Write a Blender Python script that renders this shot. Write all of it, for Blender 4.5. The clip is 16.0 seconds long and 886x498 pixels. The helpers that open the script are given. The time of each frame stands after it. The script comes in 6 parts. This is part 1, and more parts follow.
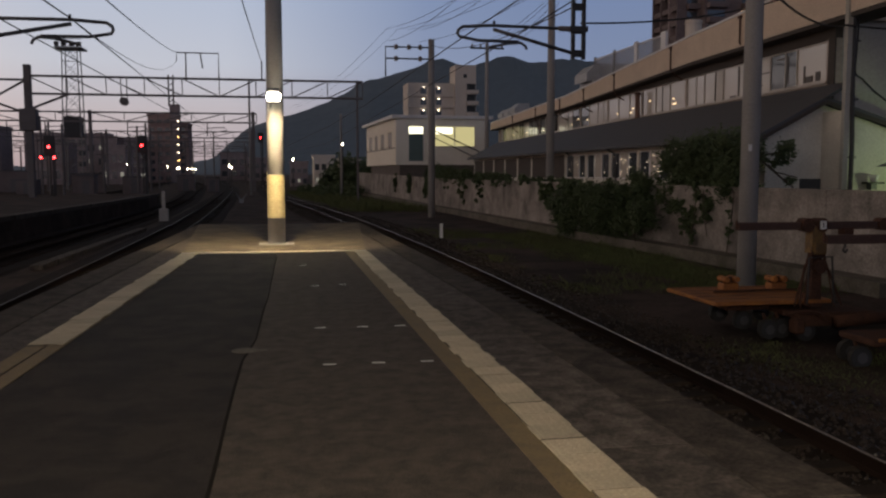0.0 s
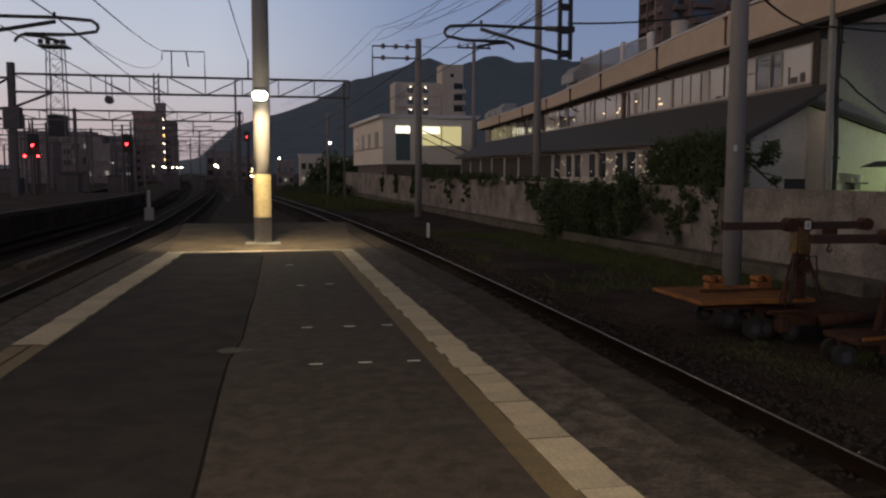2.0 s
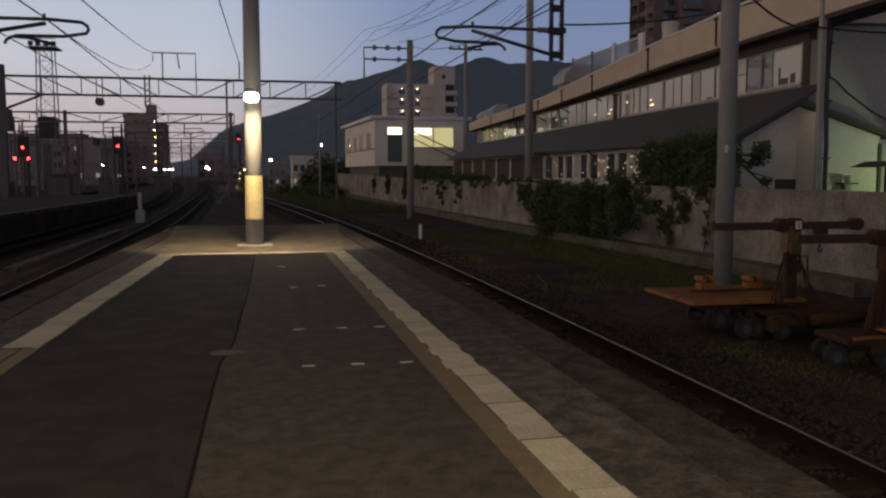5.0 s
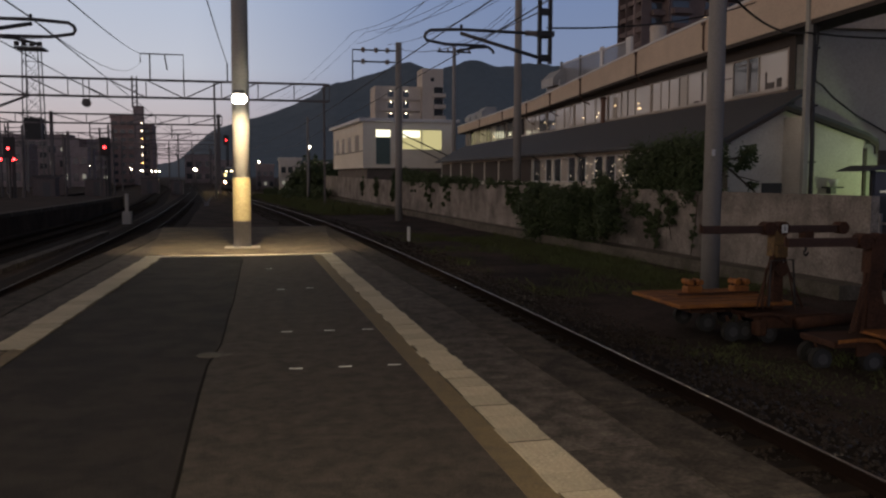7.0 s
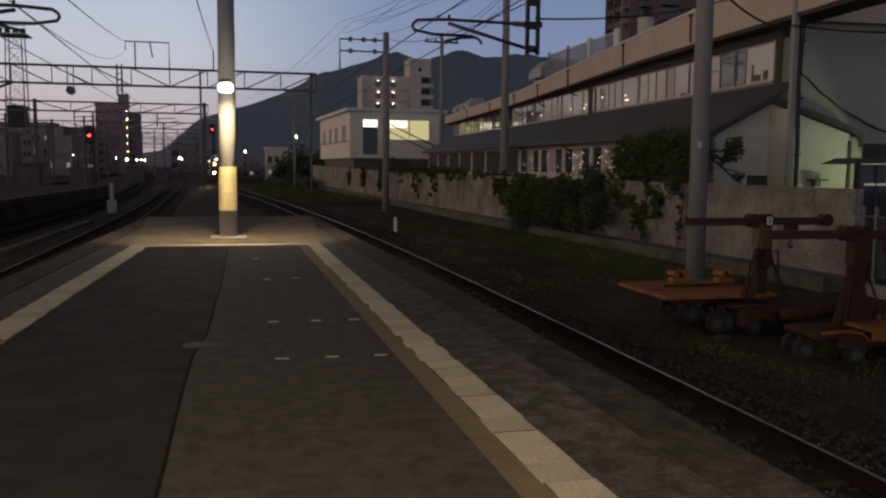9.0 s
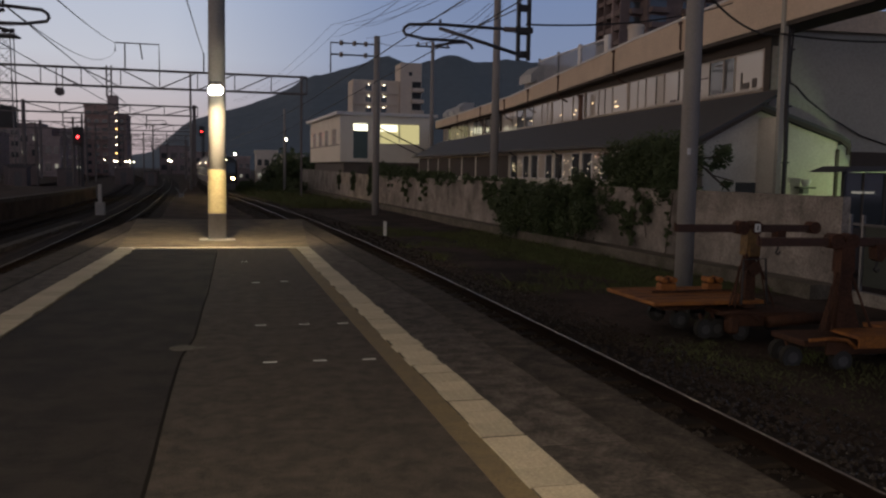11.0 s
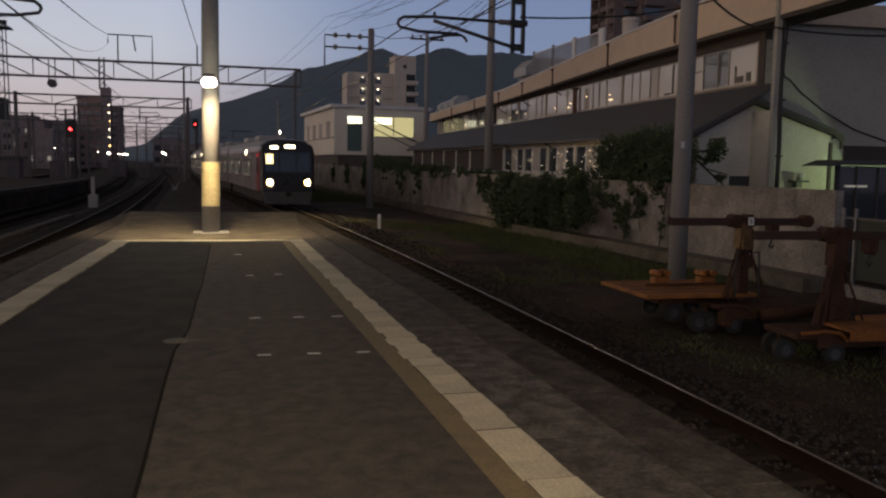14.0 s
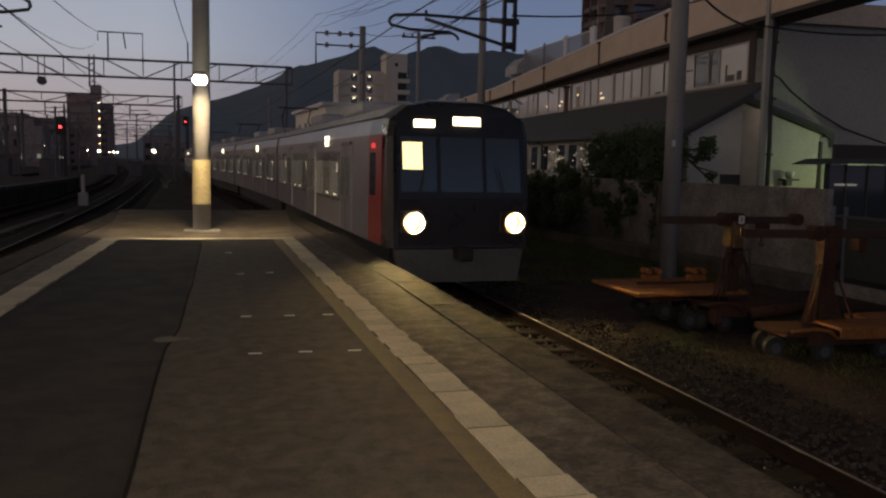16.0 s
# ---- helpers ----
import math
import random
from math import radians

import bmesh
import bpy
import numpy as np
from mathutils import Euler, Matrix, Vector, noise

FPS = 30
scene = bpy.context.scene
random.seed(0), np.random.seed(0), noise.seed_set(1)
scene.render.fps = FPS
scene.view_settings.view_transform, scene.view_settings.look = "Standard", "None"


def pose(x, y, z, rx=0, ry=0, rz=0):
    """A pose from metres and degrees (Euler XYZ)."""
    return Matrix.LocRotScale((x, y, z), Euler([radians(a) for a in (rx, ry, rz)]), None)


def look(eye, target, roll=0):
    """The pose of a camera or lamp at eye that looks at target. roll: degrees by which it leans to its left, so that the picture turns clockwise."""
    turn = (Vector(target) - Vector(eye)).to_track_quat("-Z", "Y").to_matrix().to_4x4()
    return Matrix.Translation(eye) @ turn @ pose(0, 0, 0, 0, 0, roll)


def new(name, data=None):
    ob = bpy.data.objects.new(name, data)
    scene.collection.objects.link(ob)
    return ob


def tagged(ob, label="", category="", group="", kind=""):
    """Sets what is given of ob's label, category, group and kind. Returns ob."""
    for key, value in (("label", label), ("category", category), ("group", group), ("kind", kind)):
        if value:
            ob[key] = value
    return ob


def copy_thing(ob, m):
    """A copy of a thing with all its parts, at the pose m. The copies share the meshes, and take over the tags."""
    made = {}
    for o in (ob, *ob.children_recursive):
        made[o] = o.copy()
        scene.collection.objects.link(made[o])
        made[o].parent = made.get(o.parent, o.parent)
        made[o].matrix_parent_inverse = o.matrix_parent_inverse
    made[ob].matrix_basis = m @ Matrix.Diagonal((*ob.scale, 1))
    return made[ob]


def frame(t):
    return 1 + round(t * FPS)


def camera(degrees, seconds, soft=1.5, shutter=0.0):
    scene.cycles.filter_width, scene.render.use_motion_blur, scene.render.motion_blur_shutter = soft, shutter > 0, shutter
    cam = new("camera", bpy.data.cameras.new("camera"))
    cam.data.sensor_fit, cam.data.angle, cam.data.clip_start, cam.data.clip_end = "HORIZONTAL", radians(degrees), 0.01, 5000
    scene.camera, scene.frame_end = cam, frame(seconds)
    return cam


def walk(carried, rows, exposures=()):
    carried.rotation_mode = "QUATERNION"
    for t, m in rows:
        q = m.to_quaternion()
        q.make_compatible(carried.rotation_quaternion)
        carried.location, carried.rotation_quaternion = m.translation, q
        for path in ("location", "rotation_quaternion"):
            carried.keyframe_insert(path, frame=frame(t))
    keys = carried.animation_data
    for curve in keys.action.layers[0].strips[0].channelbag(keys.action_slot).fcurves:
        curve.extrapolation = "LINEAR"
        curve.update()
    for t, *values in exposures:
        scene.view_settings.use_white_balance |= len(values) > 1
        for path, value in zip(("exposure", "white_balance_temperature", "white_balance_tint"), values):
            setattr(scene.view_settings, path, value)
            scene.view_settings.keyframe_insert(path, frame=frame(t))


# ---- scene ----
EYE = (0.0, 0.0, 1.75)
cam = camera(55.19, 16.0, soft=2.3)


def aim(yaw, pitch, roll):
    """Camera pose from the turn to the right, the tilt up and the lean, in degrees."""
    y, p = radians(yaw), radians(pitch)
    way = Vector((math.sin(y) * math.cos(p), math.cos(y) * math.cos(p), math.sin(p)))
    return look(EYE, Vector(EYE) + way, roll)


ROWS = (
    (0.0, 10.50, -5.14, 0.00), (0.5, 10.75, -5.28, 0.11), (1.0, 11.06, -5.31, 0.14), (1.5, 11.29, -5.22, 0.09),
    (2.0, 11.39, -5.17, 0.12), (2.5, 11.48, -5.14, 0.10), (3.0, 11.66, -5.02, 0.10), (3.5, 11.76, -5.03, 0.07),
    (4.0, 11.81, -5.10, 0.05), (6.5, 12.24, -4.97, -0.08), (7.0, 12.72, -4.91, 0.18), (7.5, 13.23, -5.14, 0.19),
    (8.0, 13.42, -5.35, 0.12), (8.5, 13.46, -5.46, 0.28), (9.0, 13.62, -5.54, 0.51), (11.5, 14.38, -5.19, 1.03),
    (12.0, 14.35, -5.19, 1.02), (12.5, 14.47, -5.39, 0.93), (13.0, 14.71, -5.64, 0.97), (13.5, 14.79, -5.70, 1.09),
    (14.0, 14.74, -5.69, 1.11), (14.5, 14.80, -5.67, 1.04), (15.0, 14.88, -5.65, 0.97), (15.5, 15.01, -5.73, 1.05),
    (16.0, 15.32, -5.80, 1.17),
)
walk(cam, [(t, aim(y, p, r)) for t, y, p, r in ROWS], [(0.0, 0.0), (14.0, 0.0), (15.0, -0.1), (15.5, -0.2), (16.0, -0.45)])

# ---- sky and large lights ----
world = bpy.data.worlds.new("dusk")
scene.world = world
world.use_nodes = True
wn = world.node_tree.nodes
wl = world.node_tree.links
wn.clear()
w_out = wn.new("ShaderNodeOutputWorld")
w_bg = wn.new("ShaderNodeBackground")
w_co = wn.new("ShaderNodeTexCoord")
w_sep = wn.new("ShaderNodeSeparateXYZ")
w_ramp = wn.new("ShaderNodeValToRGB")
w_side = wn.new("ShaderNodeValToRGB")
w_mul = wn.new("ShaderNodeMix")
w_mul.data_type, w_mul.blend_type = "RGBA", "MULTIPLY"
w_mul.inputs[0].default_value = 1.0
w_map = wn.new("ShaderNodeMapRange")
w_map.inputs[1].default_value, w_map.inputs[2].default_value = -1.0, 1.0
wl.new(w_co.outputs["Generated"], w_sep.inputs[0])
wl.new(w_sep.outputs["Z"], w_ramp.inputs[0])
wl.new(w_sep.outputs["X"], w_map.inputs[0])
wl.new(w_map.outputs[0], w_side.inputs[0])
wl.new(w_ramp.outputs[0], w_mul.inputs[6])
wl.new(w_side.outputs[0], w_mul.inputs[7])
wl.new(w_mul.outputs[2], w_bg.inputs[0])
wl.new(w_bg.outputs[0], w_out.inputs[0])


def stops(ramp, rows):
    els = ramp.color_ramp.elements
    while len(els) > 1:
        els.remove(els[-1])
    els[0].position, els[0].color = rows[0][0], (*rows[0][1], 1)
    for p, c in rows[1:]:
        els.new(p).color = (*c, 1)


# rose at the horizon, pale blue above, deeper towards the zenith; the west, to the left, is brighter
stops(w_ramp, [(0.0, (0.34, 0.27, 0.29)), (0.06, (0.43, 0.385, 0.41)), (0.12, (0.44, 0.465, 0.54)), (0.24, (0.34, 0.41, 0.55)),
               (0.36, (0.12, 0.118, 0.125)), (0.6, (0.062, 0.055, 0.051)), (1.0, (0.050, 0.043, 0.039))])
stops(w_side, [(0.0, (2.5, 1.85, 1.3)), (0.25, (1.7, 1.4, 1.15)), (0.38, (1.25, 1.2, 1.15)), (0.47, (1.2, 1.18, 1.16)), (0.58, (0.58, 0.65, 0.80)), (0.65, (0.48, 0.56, 0.73)), (0.75, (0.46, 0.54, 0.71)), (1.0, (0.38, 0.42, 0.52))])
w_bg.inputs[1].default_value = 1.0


# ---- materials ----
def mat(name, col, rough=0.8, metal=0.0, var=0.25, grain=30.0, stain=1.2, bump=0.3, tint=None, per_piece=0.0, edge=(0.32, 0.68), haze=None, spec=0.4):
    """A surface with fine grain, larger stains and slight relief, at real size."""
    m = bpy.data.materials.new(name)
    m.use_nodes = True
    n, l = m.node_tree.nodes, m.node_tree.links
    b = n["Principled BSDF"]
    co = n.new("ShaderNodeTexCoord")
    g = n.new("ShaderNodeTexNoise")
    g.inputs["Scale"].default_value, g.inputs["Detail"].default_value = grain, 4
    s = n.new("ShaderNodeTexNoise")
    s.inputs["Scale"].default_value, s.inputs["Detail"].default_value, s.inputs["Roughness"].default_value = stain, 7, 0.68
    s.inputs["Distortion"].default_value = 0.3
    l.new(co.outputs["Object"], g.inputs["Vector"])
    l.new(co.outputs["Object"], s.inputs["Vector"])
    r = n.new("ShaderNodeValToRGB")
    other = tint or tuple(c * 0.45 for c in col)
    stops(r, [(edge[0], other), (edge[1], col)])
    l.new(s.outputs["Fac"], r.inputs[0])
    keep = n.new("ShaderNodeMix")
    keep.data_type = "RGBA"
    keep.inputs[0].default_value = min(1.0, var * 2)
    keep.inputs[6].default_value = (*col, 1)
    l.new(r.outputs[0], keep.inputs[7])
    mul = n.new("ShaderNodeMix")
    mul.data_type, mul.blend_type = "RGBA", "MULTIPLY"
    mul.inputs[0].default_value = 1.0
    gr = n.new("ShaderNodeMapRange")
    gr.inputs[1].default_value, gr.inputs[2].default_value = 0.3, 0.7
    gr.inputs[3].default_value, gr.inputs[4].default_value = 1 - var * 0.6, 1 + var * 0.6
    l.new(g.outputs["Fac"], gr.inputs[0])
    l.new(keep.outputs[2], mul.inputs[6])
    l.new(gr.outputs[0], mul.inputs[7])
    last = mul.outputs[2]
    if per_piece:
        oi = n.new("ShaderNodeObjectInfo")
        pr = n.new("ShaderNodeMapRange")
        pr.inputs[3].default_value, pr.inputs[4].default_value = 1 - per_piece, 1 + per_piece
        l.new(oi.outputs["Random"], pr.inputs[0])
        m2 = n.new("ShaderNodeMix")
        m2.data_type, m2.blend_type = "RGBA", "MULTIPLY"
        m2.inputs[0].default_value = 1.0
        l.new(last, m2.inputs[6])
        l.new(pr.outputs[0], m2.inputs[7])
        last = m2.outputs[2]
    l.new(last, b.inputs["Base Color"])
    rr = n.new("ShaderNodeMapRange")
    rr.inputs[3].default_value, rr.inputs[4].default_value = max(0.03, rough - 0.12), min(1, rough + 0.1)
    l.new(s.outputs["Fac"], rr.inputs[0])
    l.new(rr.outputs[0], b.inputs["Roughness"])
    b.inputs["Metallic"].default_value = metal
    b.inputs["Specular IOR Level"].default_value = spec
    # distance haze goes in as a faint even emission
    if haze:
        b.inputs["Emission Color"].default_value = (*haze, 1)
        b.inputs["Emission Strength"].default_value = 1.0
    if bump:
        bp = n.new("ShaderNodeBump")
        bp.inputs["Strength"].default_value, bp.inputs["Distance"].default_value = bump, 0.02
        l.new(g.outputs["Fac"], bp.inputs["Height"])
        l.new(bp.outputs[0], b.inputs["Normal"])
    return m


def glow(name, col, strength, base=None):
    m = bpy.data.materials.new(name)
    m.use_nodes = True
    b = m.node_tree.nodes["Principled BSDF"]
    b.inputs["Base Color"].default_value = (*(base or col), 1)
    b.inputs["Emission Color"].default_value = (*col, 1)
    b.inputs["Emission Strength"].default_value = strength
    if base:
        b.inputs["Roughness"].default_value = 0.08
    return m


def glass(name, col=(0.05, 0.06, 0.07), rough=0.06):
    m = bpy.data.materials.new(name)
    m.use_nodes = True
    b = m.node_tree.nodes["Principled BSDF"]
    b.inputs["Base Color"].default_value = (*col, 1)
    b.inputs["Roughness"].default_value = rough
    b.inputs["Specular IOR Level"].default_value = 0.8
    return m


ASPHALT = mat("platform_asphalt", (0.041, 0.035, 0.032), 0.82, var=0.42, grain=90, stain=1.7, bump=0.6, tint=(0.018, 0.016, 0.016), edge=(0.42, 0.58), spec=0.15)
PATCH = mat("platform_asphalt_worn", (0.098, 0.083, 0.070), 0.8, var=0.45, grain=70, stain=5.5, bump=0.7, tint=(0.044, 0.037, 0.033), edge=(0.36, 0.64), spec=0.15)
COPING = mat("platform_concrete", (0.135, 0.115, 0.102), 0.85, var=0.5, grain=30, stain=5.0, bump=0.5, tint=(0.046, 0.039, 0.036), edge=(0.40, 0.68), spec=0.2, per_piece=0.12)
EDGE_CONCRETE = mat("grimy_edge_concrete", (0.095, 0.080, 0.070), 0.88, var=0.5, grain=30, stain=4.0, bump=0.5, tint=(0.034, 0.029, 0.026), edge=(0.40, 0.68), spec=0.12, per_piece=0.15)
TACTILE = mat("tactile_tile", (0.54, 0.47, 0.35), 0.75, var=0.25, grain=60, stain=3.0, bump=0.3, tint=(0.24, 0.21, 0.17), per_piece=0.12)
YELLOW = mat("yellow_line_paint", (0.21, 0.155, 0.080), 0.8, var=0.32, grain=50, stain=5.0, bump=0.3, tint=(0.085, 0.068, 0.050), edge=(0.3, 0.7))
MORTAR = mat("tile_bed_mortar", (0.12, 0.10, 0.078), 0.9, var=0.4, grain=50, stain=5, tint=(0.05, 0.042, 0.036), spec=0.1)
WHITE_LINE = mat("white_line_paint", (0.72, 0.66, 0.52), 0.7, var=0.2, grain=50, stain=3)
TAPE = mat("white_tape", (0.75, 0.75, 0.72), 0.6, var=0.1)
EARTH = mat("trackbed_earth", (0.082, 0.060, 0.053), 0.95, var=0.5, grain=14, stain=0.5, bump=0.8, tint=(0.032, 0.025, 0.022), edge=(0.4, 0.62), spec=0.1)
BALLAST = mat("ballast_stone", (0.030, 0.024, 0.021), 0.95, var=0.5, grain=24, stain=0.8, bump=0.5, tint=(0.020, 0.016, 0.015), edge=(0.4, 0.62), spec=0.06)
STONE = mat("loose_stone", (0.024, 0.018, 0.016), 0.28, var=0.4, grain=40, stain=6, bump=0.3, tint=(0.014, 0.011, 0.010), spec=0.5)
RAIL_TOP = mat("rail_steel_polished", (0.40, 0.35, 0.31), 0.40, 1.0, var=0.1, grain=60, bump=0.05)
RAIL_DULL = mat("rail_steel_dull", (0.14, 0.115, 0.10), 0.5, 0.8, var=0.2, grain=60, bump=0.05)
RAIL_RUST = mat("rail_rust", (0.022, 0.014, 0.012), 0.9, 0.0, var=0.3, grain=50, spec=0.04)
SLEEPER = mat("sleeper_wood", (0.030, 0.022, 0.018), 0.9, var=0.4, grain=30, stain=2.5, tint=(0.013, 0.010, 0.009), per_piece=0.35, spec=0.15)
CONCRETE = mat("wall_concrete", (0.30, 0.275, 0.258), 0.9, var=0.45, grain=18, stain=0.6, bump=0.4, tint=(0.10, 0.09, 0.085), edge=(0.38, 0.62), per_piece=0.10)
FOOTING = mat("grimy_footing_concrete", (0.15, 0.132, 0.115), 0.9, var=0.45, grain=18, stain=0.9, bump=0.5, tint=(0.07, 0.066, 0.05), edge=(0.38, 0.62))
POLE_CON = mat("pole_concrete", (0.30, 0.29, 0.29), 0.85, var=0.2, grain=30, stain=1.5, tint=(0.2, 0.19, 0.19))
STEEL = mat("grey_steel", (0.13, 0.13, 0.14), 0.55, 0.5, var=0.25, grain=30)
DARK_STEEL = mat("dark_steel", (0.06, 0.06, 0.065), 0.6, 0.4, var=0.25, grain=30)
# far steel, its colour lightened to stand for the haze over the yard
YARD_STEEL = mat("haze_pale_steel", (0.17, 0.155, 0.16), 0.75, 0.1, var=0.25, grain=30)
LATTICE = mat("galvanised_steel", (0.22, 0.22, 0.23), 0.5, 0.6, var=0.2, grain=30)
WIRE = mat("wire", (0.035, 0.035, 0.04), 0.6, 0.3, var=0.1)
PORCELAIN = mat("insulator_porcelain", (0.20, 0.17, 0.16), 0.3, var=0.1)
PLASTER = mat("white_plaster", (0.66, 0.65, 0.59), 0.9, var=0.3, grain=20, stain=0.6, bump=0.2, tint=(0.42, 0.39, 0.35))
CREAM = mat("cream_fascia", (0.66, 0.545, 0.44), 0.8, var=0.2, grain=16, stain=0.9, bump=0.2, tint=(0.40, 0.32, 0.25))
GREY_WALL = mat("grey_render", (0.40, 0.40, 0.37), 0.9, var=0.15, grain=12, stain=0.35, bump=0.3, tint=(0.20, 0.195, 0.19))
ROOF = mat("dark_slate_roof", (0.085, 0.088, 0.098), 0.65, var=0.3, grain=20, stain=0.5, tint=(0.055, 0.056, 0.064))
SOFFIT = mat("dark_soffit", (0.07, 0.06, 0.055), 0.85, var=0.2)
UNIT_GREY = mat("pale_grey_sheet_metal", (0.42, 0.43, 0.45), 0.55, 0.1, var=0.2, grain=10)
COPE_WHITE = mat("white_metal_edge", (0.72, 0.72, 0.74), 0.5, var=0.1)
FRAME = mat("window_frame", (0.46, 0.43, 0.40), 0.6, var=0.15)
FRAME_DARK = mat("dark_window_frame", (0.10, 0.09, 0.085), 0.6, var=0.15)
GLASS = glass("window_glass")
# reflected sky is put into these panes as a pale base colour
PALE_GLASS = glass("pale_window_glass", (0.50, 0.47, 0.43), 0.10)
TEAL = mat("teal_door_panel", (0.12, 0.18, 0.18), 0.6, var=0.2)
ORANGE = mat("orange_paint", (0.38, 0.15, 0.030), 0.7, var=0.45, grain=30, stain=2.5, tint=(0.15, 0.055, 0.025))
POOL_PAVING = mat("lamp_pool_concrete", (0.135, 0.112, 0.085), 0.85, var=0.45, grain=40, stain=1.6, bump=0.5, tint=(0.060, 0.051, 0.042), edge=(0.4, 0.6), spec=0.2)
TAR = mat("tar_joint", (0.022, 0.019, 0.017), 0.95, var=0.2, spec=0.03)
OCHRE = mat("ochre_paint", (0.20, 0.12, 0.035), 0.65, var=0.45, stain=5, tint=(0.07, 0.042, 0.022))
RUST = mat("rusty_steel", (0.095, 0.045, 0.029), 0.8, 0.1, var=0.45, grain=30, stain=3, tint=(0.042, 0.024, 0.019), spec=0.2)
BROWN_BEAM = mat("brown_painted_beam", (0.080, 0.043, 0.033), 0.7, 0.1, var=0.3, stain=2)
RUBBER = mat("wheel_black", (0.035, 0.033, 0.032), 0.8, var=0.2)
LEAF = mat("ivy_leaf", (0.075, 0.105, 0.045), 0.6, var=0.4, grain=3, stain=0.8, bump=0.0, tint=(0.042, 0.065, 0.03))
GRASS = mat("grass_blade", (0.098, 0.125, 0.048), 0.8, var=0.4, grain=2, stain=0.5, bump=0.0, tint=(0.075, 0.068, 0.036), spec=0.15)
TWIG = mat("twig", (0.06, 0.045, 0.035), 0.85)
# bluish distance haze is put into the hills as emission
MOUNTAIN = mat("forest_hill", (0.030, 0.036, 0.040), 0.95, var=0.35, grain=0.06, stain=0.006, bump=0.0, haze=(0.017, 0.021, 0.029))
# brown far walls carry the distance haze as a lighter base colour
BRICK_APT = mat("brown_apartment_wall", (0.42, 0.30, 0.28), 0.85, var=0.2, grain=2, stain=0.1)
BEIGE_APT = mat("beige_apartment_wall", (0.66, 0.61, 0.56), 0.85, var=0.15, grain=2, stain=0.1)
TOWER_WALL = mat("tower_block_wall", (0.17, 0.14, 0.145), 0.85, var=0.2, grain=1, stain=0.1)
# grey town walls are lightened in colour for haze as well
GREY_APT = mat("grey_building_wall", (0.36, 0.30, 0.31), 0.9, var=0.25, grain=1, stain=0.1)
RED_PAINT = mat("train_red_paint", (0.27, 0.020, 0.018), 0.35, var=0.1, grain=4, stain=1, bump=0.0)
BLACK_FRONT = mat("train_black_front", (0.025, 0.022, 0.022), 0.3, var=0.15, grain=4, stain=1, bump=0.0)
STAINLESS = mat("train_stainless", (0.22, 0.205, 0.22), 0.38, 0.65, var=0.1, grain=5, stain=0.6, bump=0.0)
TRAIN_ROOF = mat("train_roof", (0.46, 0.46, 0.48), 0.7, var=0.2, grain=8)
UNDER = mat("underframe", (0.03, 0.028, 0.027), 0.85, var=0.3)
LAMP_GLOW = glow("platform_lamp_glow", (1.0, 0.90, 0.66), 120)
HEAD_GLOW = glow("headlight_glow", (1.0, 0.66, 0.26), 3000)
GLARE_GLOW = glow("headlight_glare_glow", (1.0, 0.56, 0.16), 1.3)
SIGN_GLOW = glow("destination_glow", (1.0, 0.83, 0.50), 9)
CAB_GLOW = glow("cab_window_glow", (1.0, 0.80, 0.36), 2.4)
SALOON_GLOW = glow("saloon_window_glow", (1.0, 0.88, 0.70), 0.050, (0.20, 0.19, 0.175))
SALOON_DIM = glow("saloon_window_dim", (1.0, 0.86, 0.66), 0.022, (0.11, 0.105, 0.10))
SALOON_BRIGHT = glow("pane_streak_glow", (1.0, 0.86, 0.60), 0.9)
TUBE_GLOW = glow("fluorescent_glow", (1.0, 0.95, 0.68), 1.9)
ROOM_GLOW = glow("lit_room_glow", (1.0, 0.88, 0.42), 0.55, (0.1, 0.1, 0.08))
RED_GLOW = glow("red_signal_glow", (1.0, 0.022, 0.025), 22)
YARD_GLOW = glow("yard_lamp_glow", (1.0, 0.88, 0.62), 45)
ORANGE_GLOW = glow("balcony_lamp_glow", (1.0, 0.55, 0.18), 8)
STAIR_GLOW = glow("stair_lamp_glow", (1.0, 0.84, 0.60), 8)
WIN_GLOW = glow("small_lit_window", (1.0, 0.72, 0.40), 2.0)
PANE_DOT = glow("pane_dot_glow", (1.0, 0.82, 0.58), 0.9)
PALE_WIN = glow("pale_lit_window", (0.9, 0.85, 0.7), 0.25, (0.08, 0.08, 0.08))


# ---- mesh helpers ----
def box(bm, x0, x1, y0, y1, z0, z1, bevel=0.0):
    vs = [bm.verts.new((x, y, z)) for x in (x0, x1) for y in (y0, y1) for z in (z0, z1)]
    fs = [bm.faces.new([vs[i] for i in q]) for q in ((0, 1, 3, 2), (4, 6, 7, 5), (0, 4, 5, 1), (2, 3, 7, 6), (0, 2, 6, 4), (1, 5, 7, 3))]
    if bevel:
        es = {e for f in fs for e in f.edges}
        bmesh.ops.bevel(bm, geom=list(es), offset=bevel, segments=1, affect="EDGES")
    return bm


def rod(bm, a, b, r0, r1=None, n=8, caps=True):
    """A round or tapered bar from a to b."""
    a, b = Vector(a), Vector(b)
    r1 = r0 if r1 is None else r1
    w = (b - a).normalized()
    u = w.orthogonal().normalized()
    v = w.cross(u)
    rings = []
    for p, r in ((a, r0), (b, r1)):
        rings.append([bm.verts.new(p + (u * math.cos(2 * math.pi * i / n) + v * math.sin(2 * math.pi * i / n)) * r) for i in range(n)])
    for i in range(n):
        j = (i + 1) % n
        bm.faces.new((rings[0][i], rings[0][j], rings[1][j], rings[1][i]))
    if caps:
        bm.faces.new(rings[0][::-1])
        bm.faces.new(rings[1])
    return bm


